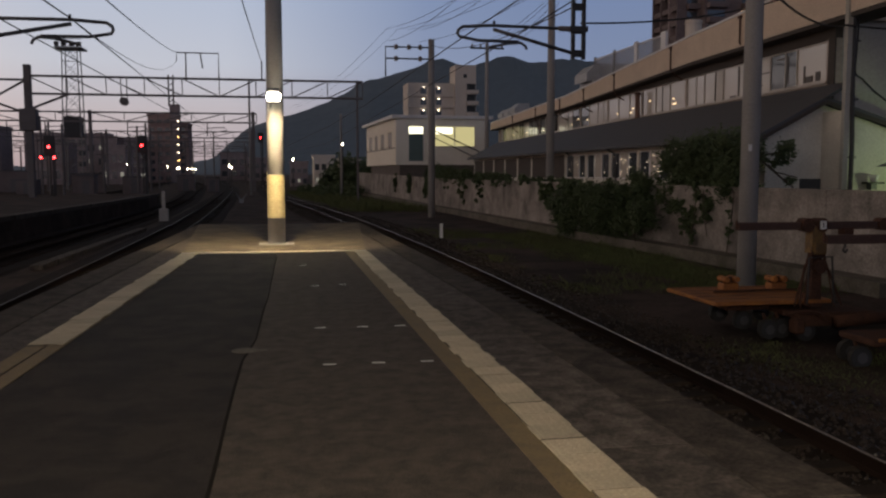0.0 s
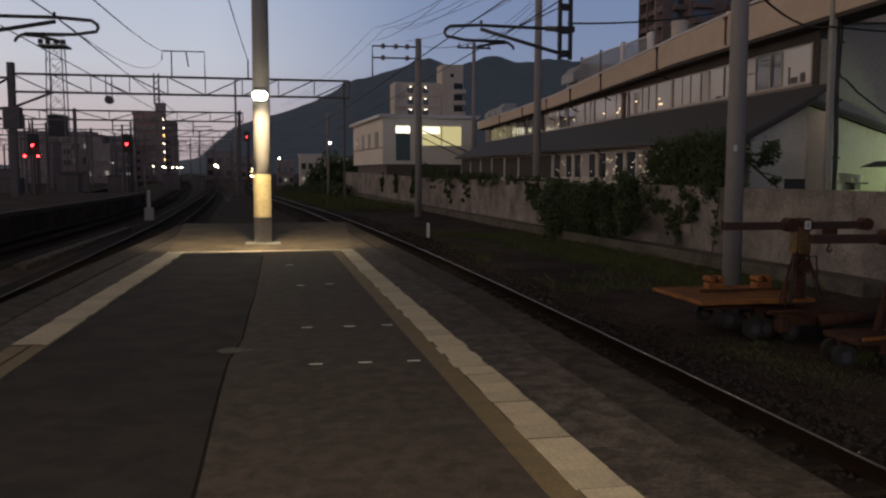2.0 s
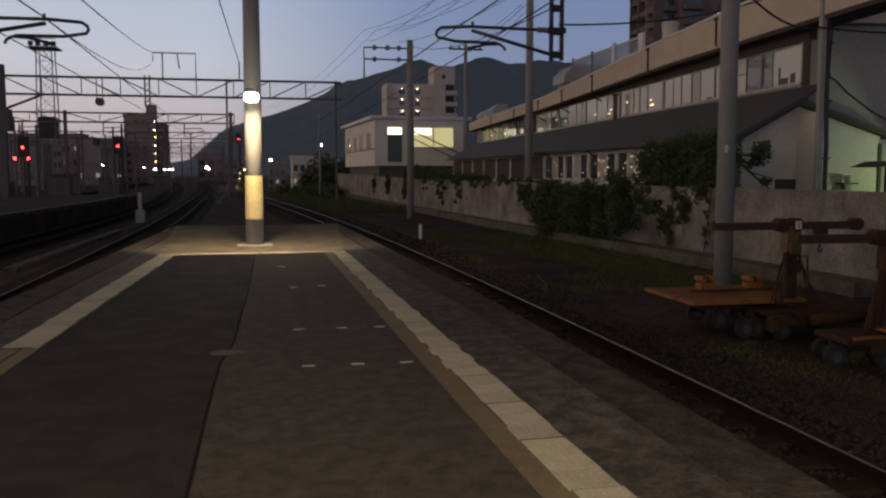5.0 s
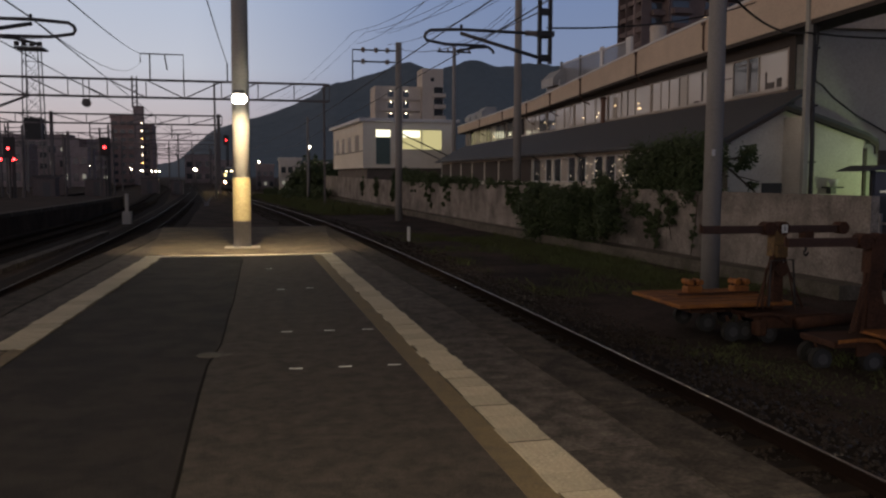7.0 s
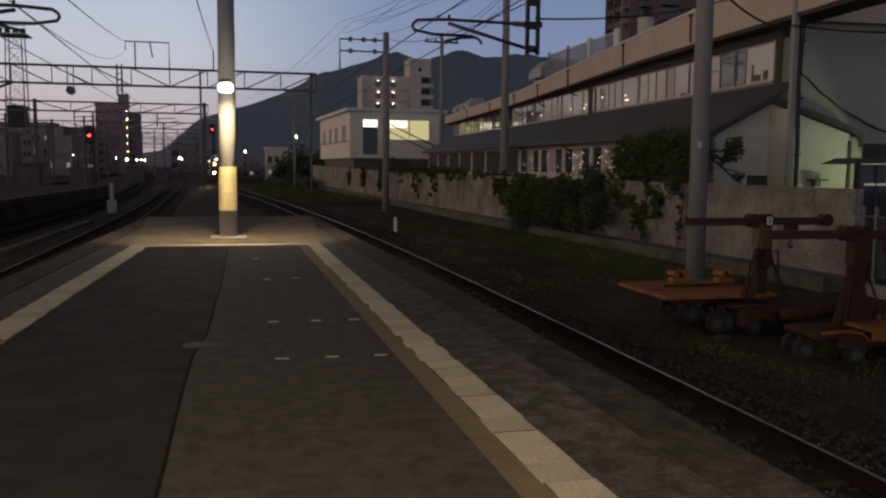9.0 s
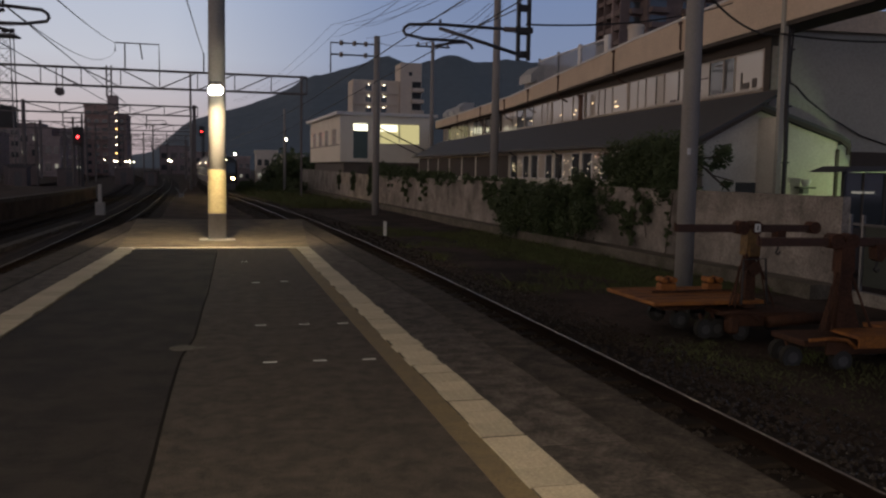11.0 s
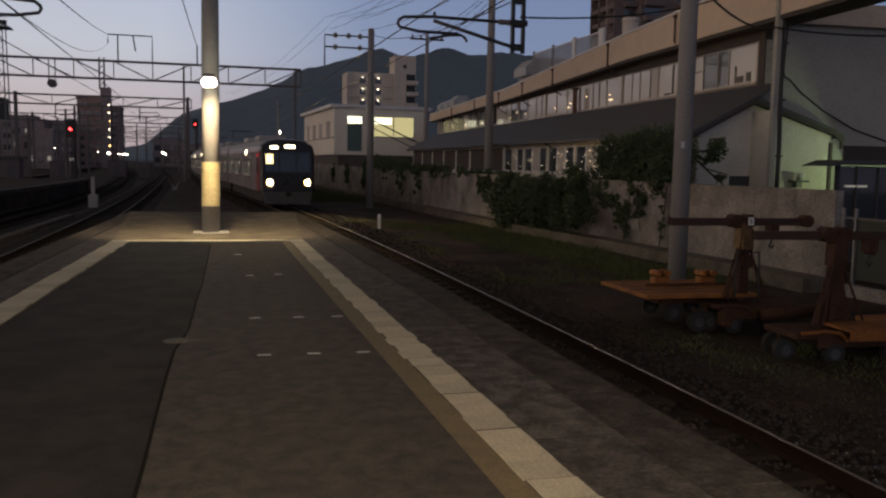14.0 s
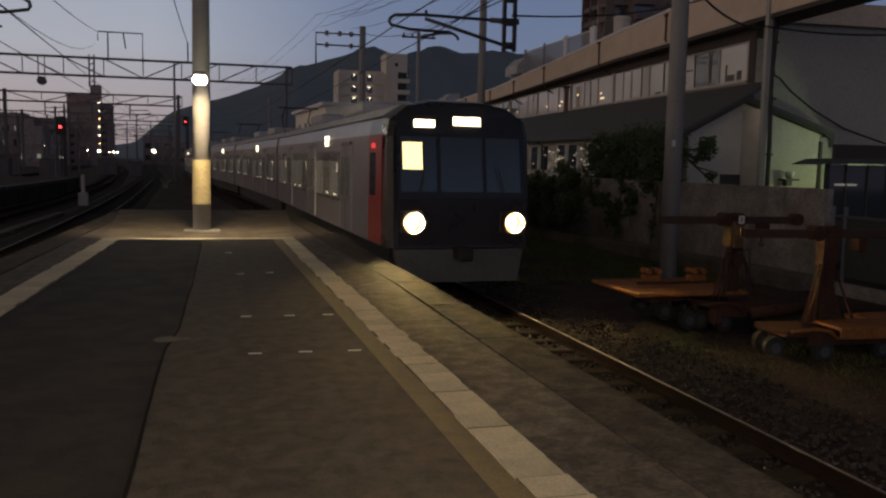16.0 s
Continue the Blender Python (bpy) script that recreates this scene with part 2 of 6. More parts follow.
def pipe(bm, pts, r, n=6):
    """A bent bar through the points, with mitred joints."""
    pts = [Vector(p) for p in pts]
    rings = []
    ref = None
    for i, p in enumerate(pts):
        w = (pts[min(i + 1, len(pts) - 1)] - pts[max(i - 1, 0)]).normalized()
        u = w.orthogonal().normalized() if ref is None else (ref - w * ref.dot(w)).normalized()
        ref = u
        v = w.cross(u)
        rings.append([bm.verts.new(p + (u * math.cos(2 * math.pi * k / n) + v * math.sin(2 * math.pi * k / n)) * r) for k in range(n)])
    for a, b in zip(rings, rings[1:]):
        for k in range(n):
            j = (k + 1) % n
            bm.faces.new((a[k], a[j], b[j], b[k]))
    bm.faces.new(rings[0][::-1])
    bm.faces.new(rings[-1])
    return bm


def prism(bm, pts, axis, a, b):
    """A flat outline pts (two coordinates each) pulled along axis x, y or z from a to b."""
    def put(p, d):
        return {"x": (d, p[0], p[1]), "y": (p[0], d, p[1]), "z": (p[0], p[1], d)}[axis]
    lo = [bm.verts.new(put(p, a)) for p in pts]
    hi = [bm.verts.new(put(p, b)) for p in pts]
    n = len(pts)
    for i in range(n):
        j = (i + 1) % n
        bm.faces.new((lo[i], lo[j], hi[j], hi[i]))
    bm.faces.new(lo[::-1])
    bm.faces.new(hi)
    bmesh.ops.recalc_face_normals(bm, faces=bm.faces[:])
    return bm


def done(name, bm, material, smooth=False):
    me = bpy.data.meshes.new(name)
    bmesh.ops.recalc_face_normals(bm, faces=bm.faces[:])
    if smooth:
        for f in bm.faces:
            f.smooth = True
    bm.to_mesh(me)
    bm.free()
    for m in material if isinstance(material, (list, tuple)) else [material]:
        me.materials.append(m)
    return me


def part(name, bm, material, parent=None, label="", smooth=False):
    ob = new(name, done(name, bm, material, smooth))
    if parent is not None:
        ob.parent = parent
    if label:
        ob["label"] = label
    return ob


def thing(name, label, category, at=(0, 0, 0), rz=0.0, group="", kind=""):
    e = new(name)
    e.matrix_basis = pose(*at, 0, 0, rz)
    return tagged(e, label, category, group, kind)


def B():
    return bmesh.new()


def ease(knots, y):
    """Smooth curve through knots (y, x)."""
    ys, xs = [k[0] for k in knots], [k[1] for k in knots]
    if y <= ys[0]:
        return xs[0] + (y - ys[0]) * (xs[1] - xs[0]) / (ys[1] - ys[0])
    if y >= ys[-1]:
        return xs[-1] + (y - ys[-1]) * (xs[-1] - xs[-2]) / (ys[-1] - ys[-2])
    i = max(k for k in range(len(ys) - 1) if ys[k] <= y)

    def tan(k):
        a, b = max(k - 1, 0), min(k + 1, len(ys) - 1)
        return (xs[b] - xs[a]) / (ys[b] - ys[a])
    h = ys[i + 1] - ys[i]
    s = (y - ys[i]) / h
    return ((2 * s**3 - 3 * s**2 + 1) * xs[i] + (s**3 - 2 * s**2 + s) * h * tan(i)
            + (3 * s**2 - 2 * s**3) * xs[i + 1] + (s**3 - s**2) * h * tan(i + 1))


# ---- the plan: tracks and wall as curves x(y) ----
RAIL_Z = -0.82
GROUND_Z = -1.06
MAIN_LINE = [(-40, 4.66), (5, 4.66), (15, 4.60), (25, 4.40), (35, 4.05), (46, 3.49), (57, 2.75), (70, 1.66), (92, -0.37), (107, -1.35),
             (122, -2.1), (153, -3.4), (190, -4.0), (222, -4.2), (300, -4.4), (400, -4.0)]
LEFT_LINE = [(-40, -4.95), (15, -4.95), (30, -4.95), (45, -5.1), (60, -5.5), (85, -6.4), (115, -7.6), (170, -11.0), (300, -22.0)]
FAR_LINE = [(-40, -9.6), (20, -9.3), (40, -8.9), (60, -8.9), (90, -10.2), (120, -12.5), (180, -17), (300, -32.0)]
YARD_LINE = [(-40, -24.0), (40, -21.0), (100, -22.0), (200, -28.0), (300, -38.0)]
WALL_LINE = [(16.8, 13.85), (20, 13.75), (28, 13.3), (37, 12.6), (46, 12.2), (63, 11.5), (97, 10.45), (118, 9.6)]


# ---- ground ----
def ground():
    bm = B()
    ys = [-60, -30, -10] + list(range(0, 120, 4)) + [130, 160, 220, 300, 450, 700, 1200, 3000]
    xs = [-1500, -400, -150, -80, -50] + list(range(-40, 42, 3)) + [60, 100, 200, 500, 1500]
    grid = [[bm.verts.new((x, y, GROUND_Z + (noise.noise((x * 0.35, y * 0.35, 0)) * 0.05 if abs(x) < 45 else 0))) for x in xs] for y in ys]
    for a, b in zip(grid, grid[1:]):
        for i in range(len(xs) - 1):
            bm.faces.new((a[i], a[i + 1], b[i + 1], b[i]))
    ob = part("ground", bm, EARTH, smooth=True)
    tagged(ob, "dark bare earth and cinders of the railway yard", "ground", kind="structure")


ground()


def wave(line, y0, y1, step):
    y = y0
    out = []
    while y <= y1 + 1e-6:
        x = ease(line, y)
        dx = (ease(line, y + 0.1) - x) / 0.1
        w = Vector((dx, 1, 0)).normalized()
        out.append((Vector((x, y, 0)), w, Vector((w.y, -w.x, 0))))
        y += step
    return out


def sweep(bm, stations, profile):
    """Carry a closed outline (offset to the right, height) along the stations."""
    rings = [[bm.verts.new(p + r * a + Vector((0, 0, z))) for a, z in profile] for p, _, r in stations]
    n = len(profile)
    for a, b in zip(rings, rings[1:]):
        for k in range(n):
            j = (k + 1) % n
            bm.faces.new((a[k], a[j], b[j], b[k]))
    bm.faces.new(rings[0][::-1])
    bm.faces.new(rings[-1])


def railway(line, y0, y1, near0, near1, label, stones=0, head=RAIL_TOP):
    """A track: ballast bed, sleepers, two rails with bright heads."""
    top = thing("railway_track", label, "track", kind="structure")
    st = wave(line, y0, y1, 3.0)
    bm = B()
    sweep(bm, st, [(-1.9, GROUND_Z - 0.1), (1.9, GROUND_Z - 0.1), (1.45, RAIL_Z - 0.19), (-1.45, RAIL_Z - 0.19)])
    part("ballast_bed", bm, BALLAST, top)
    bm = B()
    box(bm, -1.0, 1.0, -0.12, 0.12, RAIL_Z - 0.30, RAIL_Z - 0.15, 0.02)
    me = done("sleeper", bm, SLEEPER)
    for p, w, r in wave(line, near0, near1, 0.65):
        s = new("sleeper", me)
        s.matrix_basis = Matrix.Translation(p) @ Matrix.Rotation(math.atan2(-w.x, w.y), 4, "Z")
        s.parent = top
    for side in (-1, 1):
        bm = B()
        c = side * 0.565
        sweep(bm, st, [(c - 0.065, RAIL_Z - 0.15), (c + 0.065, RAIL_Z - 0.15), (c + 0.012, RAIL_Z - 0.125), (c + 0.012, RAIL_Z - 0.045),
                       (c + 0.033, RAIL_Z - 0.036), (c + 0.033, RAIL_Z - 0.006), (c - 0.033, RAIL_Z - 0.006), (c - 0.033, RAIL_Z - 0.036),
                       (c - 0.012, RAIL_Z - 0.045), (c - 0.012, RAIL_Z - 0.125)])
        rail = part("rail", bm, RAIL_RUST, top)
        bm = B()
        sweep(bm, st, [(c - 0.015, RAIL_Z - 0.008), (c + 0.015, RAIL_Z - 0.008), (c + 0.011, RAIL_Z), (c - 0.011, RAIL_Z)])
        part("rail_head", bm, head, rail, "worn running surface")
    if stones:
        rnd = random.Random(5)
        verts, faces = [], []
        for _ in range(stones):
            y = 3.0 + (near1 - 3.0) * rnd.random() ** 1.8
            a = rnd.uniform(-1.9, 2.5)
            x = ease(line, y) + a
            z = RAIL_Z - 0.19 if abs(a) < 1.45 else max(GROUND_Z + 0.01, RAIL_Z - 0.19 - (abs(a) - 1.45) * 0.2)
            s = rnd.uniform(0.018, 0.050)
            k = len(verts)
            for d in ((1, 0, 0), (-1, 0, 0), (0, 1, 0), (0, -1, 0), (0, 0, 1), (0, 0, -1)):
                verts.append((x + d[0] * s * rnd.uniform(0.7, 1.3), y + d[1] * s * rnd.uniform(0.7, 1.3), z + d[2] * s * rnd.uniform(0.6, 1.1)))
            for q in ((0, 2, 4), (2, 1, 4), (1, 3, 4), (3, 0, 4), (2, 0, 5), (1, 2, 5), (3, 1, 5), (0, 3, 5)):
                faces.append([k + i for i in q])
        me = bpy.data.meshes.new("loose_ballast")
        me.from_pydata(verts, [], faces)
        me.materials.append(STONE)
        ob = new("loose_ballast", me)
        ob.parent = top
        tagged(ob, "angular brown ballast stones", kind="stuff")


railway(MAIN_LINE, -30, 400, -8, 75, "railway track on dark ballast with rusty rails and bright heads", 22000)
railway(LEFT_LINE, -30, 300, 15, 90, "curving railway track beside the other platform edge", 0, RAIL_DULL)
railway(FAR_LINE, -30, 300, 25, 90, "dark railway track between the platforms", 0, RAIL_RUST)
railway(YARD_LINE, -30, 300, 60, 62, "distant dark yard track", 0, RAIL_RUST)


# ---- the platform ----
def platform():
    y0, y1 = -14.0, 30.0

    def right(y):
        return 3.06 if y < 12 else 3.06 - (y - 12) * 0.028

    def left(y):
        return -3.55 if y < 12 else -3.55 + (y - 12) * 0.034
    top = thing("platform", "dark asphalt station platform with concrete edge slabs", "platform", kind="structure")
    ys = [y0] + [float(y) for y in range(-10, 31, 2)] + [34.0, 39.0]
    rows = []
    bm = B()
    for y in ys:
        z = -0.005 if y <= y1 else -0.005 - (y - y1) / 9.0 * 0.95
        rows.append([bm.verts.new(p) for p in ((left(y) + 0.06, y, GROUND_Z - 0.1), (left(y) + 0.06, y, z), (right(y) - 0.06, y, z), (right(y) - 0.06, y, GROUND_Z - 0.1))])
    for a, b in zip(rows, rows[1:]):
        for i in range(3):
            bm.faces.new((a[i], a[i + 1], b[i + 1], b[i]))
    bm.faces.new(rows[0])
    bm.faces.new(rows[-1][::-1])
    part("platform_body", bm, ASPHALT, top)
    # concrete slabs along both edges
    for side, edge in ((1, right), (-1, left)):
        y = -8.0
        while y < y1 - 1:
            bm = B()
            x1, x2 = edge(y), edge(y + 1.98)
            lo = GROUND_Z + 0.60
            w = 1.22 if side > 0 else 1.07
            j = noise.noise((y, side * 3.0, 0)) * 0.004
            q = [(x1, y), (x2, y + 1.975), (x2 - side * 0.50, y + 1.975), (x1 - side * 0.50, y)]
            prism(bm, q if side > 0 else q[::-1], "z", -0.14, 0.004 + j)
            part("edge_slab", bm, EDGE_CONCRETE, top)
            bm = B()
            q = [(x1 - side * 0.515, y - 1.0), (x2 - side * 0.515, y + 0.99), (x2 - side * w, y + 0.99), (x1 - side * w, y - 1.0)]
            prism(bm, q if side > 0 else q[::-1], "z", -0.14, 0.002 - j)
            part("paving_slab", bm, COPING, top)
            y += 2.0
    # the lengthwise joint and the lighter half of the paving
    bm = B()
    path = [(-0.47, -8), (-0.45, 4.6), (-0.42, 8), (-0.33, 9.4), (-0.2, 18.7), (-0.2, 30)]
    prism(bm, [(-0.47, -8), (-0.45, 4.6), (-0.42, 8), (-0.33, 9.4), (-0.2, 19.0), (1.36, 19.0), (1.64, -8)], "z", -0.02, 0.0)
    part("paving_half", bm, PATCH, top, "worn greyer asphalt strip")
    bm = B()
    wob = [0.012 * noise.noise((y * 1.3, 0, 9)) for y in range(40)]
    line = [(ease([(b, a) for a, b in path], y) + wob[int(y) + 9] * 3, y) for y in [k * 1.0 for k in range(-7, 19)]]
    prism(bm, [(x - 0.012 - 0.012 * abs(wob[i]) * 60, y) for i, (x, y) in enumerate(line)] + [(x + 0.010, y) for x, y in line[::-1]], "z", -0.01, 0.003)
    part("tar_joint", bm, TAR, top, "black tar joint along the paving")
    # paler concrete past the line, with the lamp's pool put into its colour
    bm = B()
    prism(bm, [(-2.24, 19.2), (1.76, 19.2), (2.50, 29.6), (-2.90, 29.6)], "z", -0.01, 0.0095)
    part("end_paving", bm, POOL_PAVING, top, "pale concrete beyond the line, the lamp's pool put in")


platform()


def tactile_lines():
    """Rows of warning tiles along both edges with a yellow line, and the white line across the end."""
    t = thing("tactile_paving", "pale worn tactile warning tiles along the platform edge", "tactile paving", kind="structure")
    def tile_mesh(half):
        bm = B()
        box(bm, -half, half, 0.003, 0.297, -0.004, 0.006)
        for i in range(5):
            for j in range(5):
                x, y = half * (-0.76 + i * 0.38), 0.04 + j * 0.055
                rod(bm, (x, y, 0.0055), (x, y, 0.0085), 0.011, 0.007, 6)
        return done("tile", bm, TACTILE)
    rnd = random.Random(3)

    def strip(x0, ya, x1, yb, half):
        tile = tile_mesh(half)
        n = int((yb - ya) / 0.30)
        for i in range(n):
            s = i / n
            o = new("tile", tile)
            ang = math.degrees(math.atan2(-(x1 - x0), yb - ya))
            slip = 0.016 if rnd.random() < 0.12 else 0.0
            o.matrix_basis = pose(x0 + (x1 - x0) * s + rnd.uniform(-0.014, 0.014), ya + 0.30 * i + rnd.uniform(-0.002, 0.002) + slip, 0.0042 + rnd.uniform(-0.0005, 0.0008), 0, 0, ang + rnd.uniform(-0.5, 0.5) + slip * 80 * rnd.uniform(-1, 1))
            o.parent = t
        bm = B()
        prism(bm, [(x0 - half - 0.003, ya), (x0 + half - 0.007, ya), (x1 + half - 0.007, ya + 0.3 * n), (x1 - half - 0.003, ya + 0.3 * n)], "z", -0.005, 0.0094)
        part("tile_bed", bm, MORTAR, t, "grimy mortar bed showing in the joints")
    strip(1.922, -8.0, 1.622, 19.0, 0.152)
    strip(-2.425, 9.1, -2.06, 19.2, 0.175)
    for pts, nm in (([(1.59, -8.0), (1.88, -8.0), (1.59, 18.9), (1.28, 18.9)], "yellow_line"), ([(-3.07, -8.0), (-2.85, -8.0), (-1.88, 18.9), (-2.0, 18.9)], "yellow_line"), ([(-3.22, -8.0), (-3.06, -8.0), (-2.42, 9.05), (-2.6, 9.05)], "worn_band")):
        bm = B()
        prism(bm, pts, "z", -0.01, 0.0025)
        part(nm, bm, YELLOW, t, "worn yellow painted line" if nm == "yellow_line" else "bare mortar bed of lost tiles")
    bm = B()
    n = 24
    for i in range(n):
        xa, xb = -2.25 + i * 4.02 / n, -2.25 + (i + 1) * 4.02 / n
        box(bm, xa, xb - 0.004, 19.0 + rnd.uniform(-0.02, 0.02), 19.28, -0.01, 0.009)
    part("white_line", bm, WHITE_LINE, t, "white painted line across the platform")
    for k, (x, y) in enumerate(((0.36, 9.57), (0.84, 9.56), (1.27, 9.55), (0.37, 7.70), (0.82, 7.69), (1.27, 7.67), (0.42, 13.2), (0.86, 13.3), (0.3, 16.2))):
        m = new("floor_mark", bpy.data.meshes.get("floor_mark") or done("floor_mark", box(B(), -0.060, 0.060, -0.012, 0.012, 0, 0.0035), TAPE))
        m.matrix_basis = pose(x, y, 0.0012, 0, 0, rnd.uniform(-4, 4))
        tagged(m, "short white tape mark on the asphalt", "floor mark", "marks on the platform")
    bm = B()
    rod(bm, (0, 0, 0), (0, 0, 0.006), 0.13, 0.125, 14)
    box(bm, 0.05, 0.22, -0.03, 0.03, 0, 0.005)
    p = part("drain_cover", bm, FOOTING)
    p.matrix_basis = pose(-0.42, 8.46, 0.0)
    tagged(p, "grey worn cover set in the asphalt", "drain cover")


tactile_lines()


# ---- lamp pole on the platform ----
def lamp_pole(x, y, power, cone, lean, turn=0):
    t = thing("platform_lamp_post", "concrete post with a lit lamp and faded yellow band", "lamp post", (x, y, 0), turn, "lamp posts")
    part("post", rod(B(), (0, 0, 0), (0.02, 0, 9.2), 0.215, 0.185, 20), POLE_CON, t, smooth=True)
    part("base_plate", box(B(), -0.42, 0.42, -0.30, 0.25, 0, 0.035, 0.01), POLE_CON, t)
    part("painted_band", rod(B(), (0, 0, 0.66), (0.003, 0, 1.70), 0.2165, 0.2135, 20, False), mat("yellow_band_paint", (0.46, 0.39, 0.23), 0.7, var=0.25, grain=20, stain=3), t, "faded yellow band", smooth=True)
    lamp = part("lamp_housing", box(B(), -0.13, 0.13, -1.75, -1.35, 3.52, 3.62, 0.02), STEEL, t)
    part("lamp_glass", box(B(), -0.15, 0.15, -1.78, -1.36, 3.36, 3.52, 0.05), LAMP_GLOW, lamp, "glowing lamp glass")
    part("lamp_arm", rod(B(), (0, -0.15, 3.57), (0, -1.4, 3.57), 0.03), STEEL, lamp)
    ld = bpy.data.lights.new("platform_lamp_source", "SPOT")
    ld.energy, ld.color, ld.shadow_soft_size = power, (1.0, 0.76, 0.42) if turn == 0 else (1.0, 0.82, 0.58), 0.08
    ld.spot_size, ld.spot_blend = radians(cone), 0.5
    s = -1.57 if turn == 0 else 1.57
    new("platform_lamp_source", ld).matrix_basis = look((x, y + s, 3.32), (x, y + s + lean, 0))
    return t


lamp_pole(-0.23, 21.1, 900, 108, 2.4)
# unseen post added behind the camera to light the near platform
lamp_pole(-0.5, -4.15, 2450, 102, 2.6, 180)


# ---- retaining wall ----
def boundary_wall():
    t = thing("wall_boundary", "stained grey concrete boundary wall along the railway", "wall", kind="structure")
    ys = []
    y = 16.8
    while y < 116:
        ys.append(y)
        y += 3.0
    for a, b in zip(ys, ys[1:]):
        bm = B()
        xa, xb = ease(WALL_LINE, a), ease(WALL_LINE, b - 0.015)
        prism(bm, [(xa, a), (xb, b - 0.015), (xb + 0.22, b - 0.015), (xa + 0.22, a)], "z", GROUND_Z - 0.1, 1.32 + noise.noise((a, 0, 7)) * 0.015 + (0.45 * max(0, (a - 60) / 50)))
        part("wall_panel", bm, CONCRETE, t)
    bm = B()
    for a, b in zip(ys, ys[1:]):
        xa, xb = ease(WALL_LINE, a), ease(WALL_LINE, b)
        prism(bm, [(xa - 0.75, a), (xb - 0.75, b), (xb - 0.003, b), (xa - 0.003, a)], "z", GROUND_Z - 0.1, -0.72)
    part("footing", bm, FOOTING, t, "low concrete ledge at the foot")


boundary_wall()


# ---- long building behind the wall ----
def window_unit(parent, y0, y1, z0, z1, x, panes, fill, frame_mat=FRAME, curtain=None):
    """A window in a wall that faces -x: frame, mullions and panes."""
    bm = B()
    f = 0.05
    box(bm, x - 0.05, x + 0.05, y0, y1, z0, z0 + f)
    box(bm, x - 0.05, x + 0.05, y0, y1, z1 - f, z1)
    for i in range(panes + 1):
        yc = y0 + (y1 - y0) * i / panes
        box(bm, x - 0.049, x + 0.049, max(y0, yc - f / 2), min(y1, yc + f / 2), z0 + f, z1 - f)
    w = part("window", bm, frame_mat, parent)
    for i in range(panes):
        a, b = y0 + (y1 - y0) * i / panes, y0 + (y1 - y0) * (i + 1) / panes
        m = fill[i % len(fill)]
        part("pane", box(B(), x - 0.012, x + 0.012, a + f / 2 + 0.002, b - f / 2 - 0.002, z0 + f + 0.002, z1 - f - 0.002), m, w)
    return w


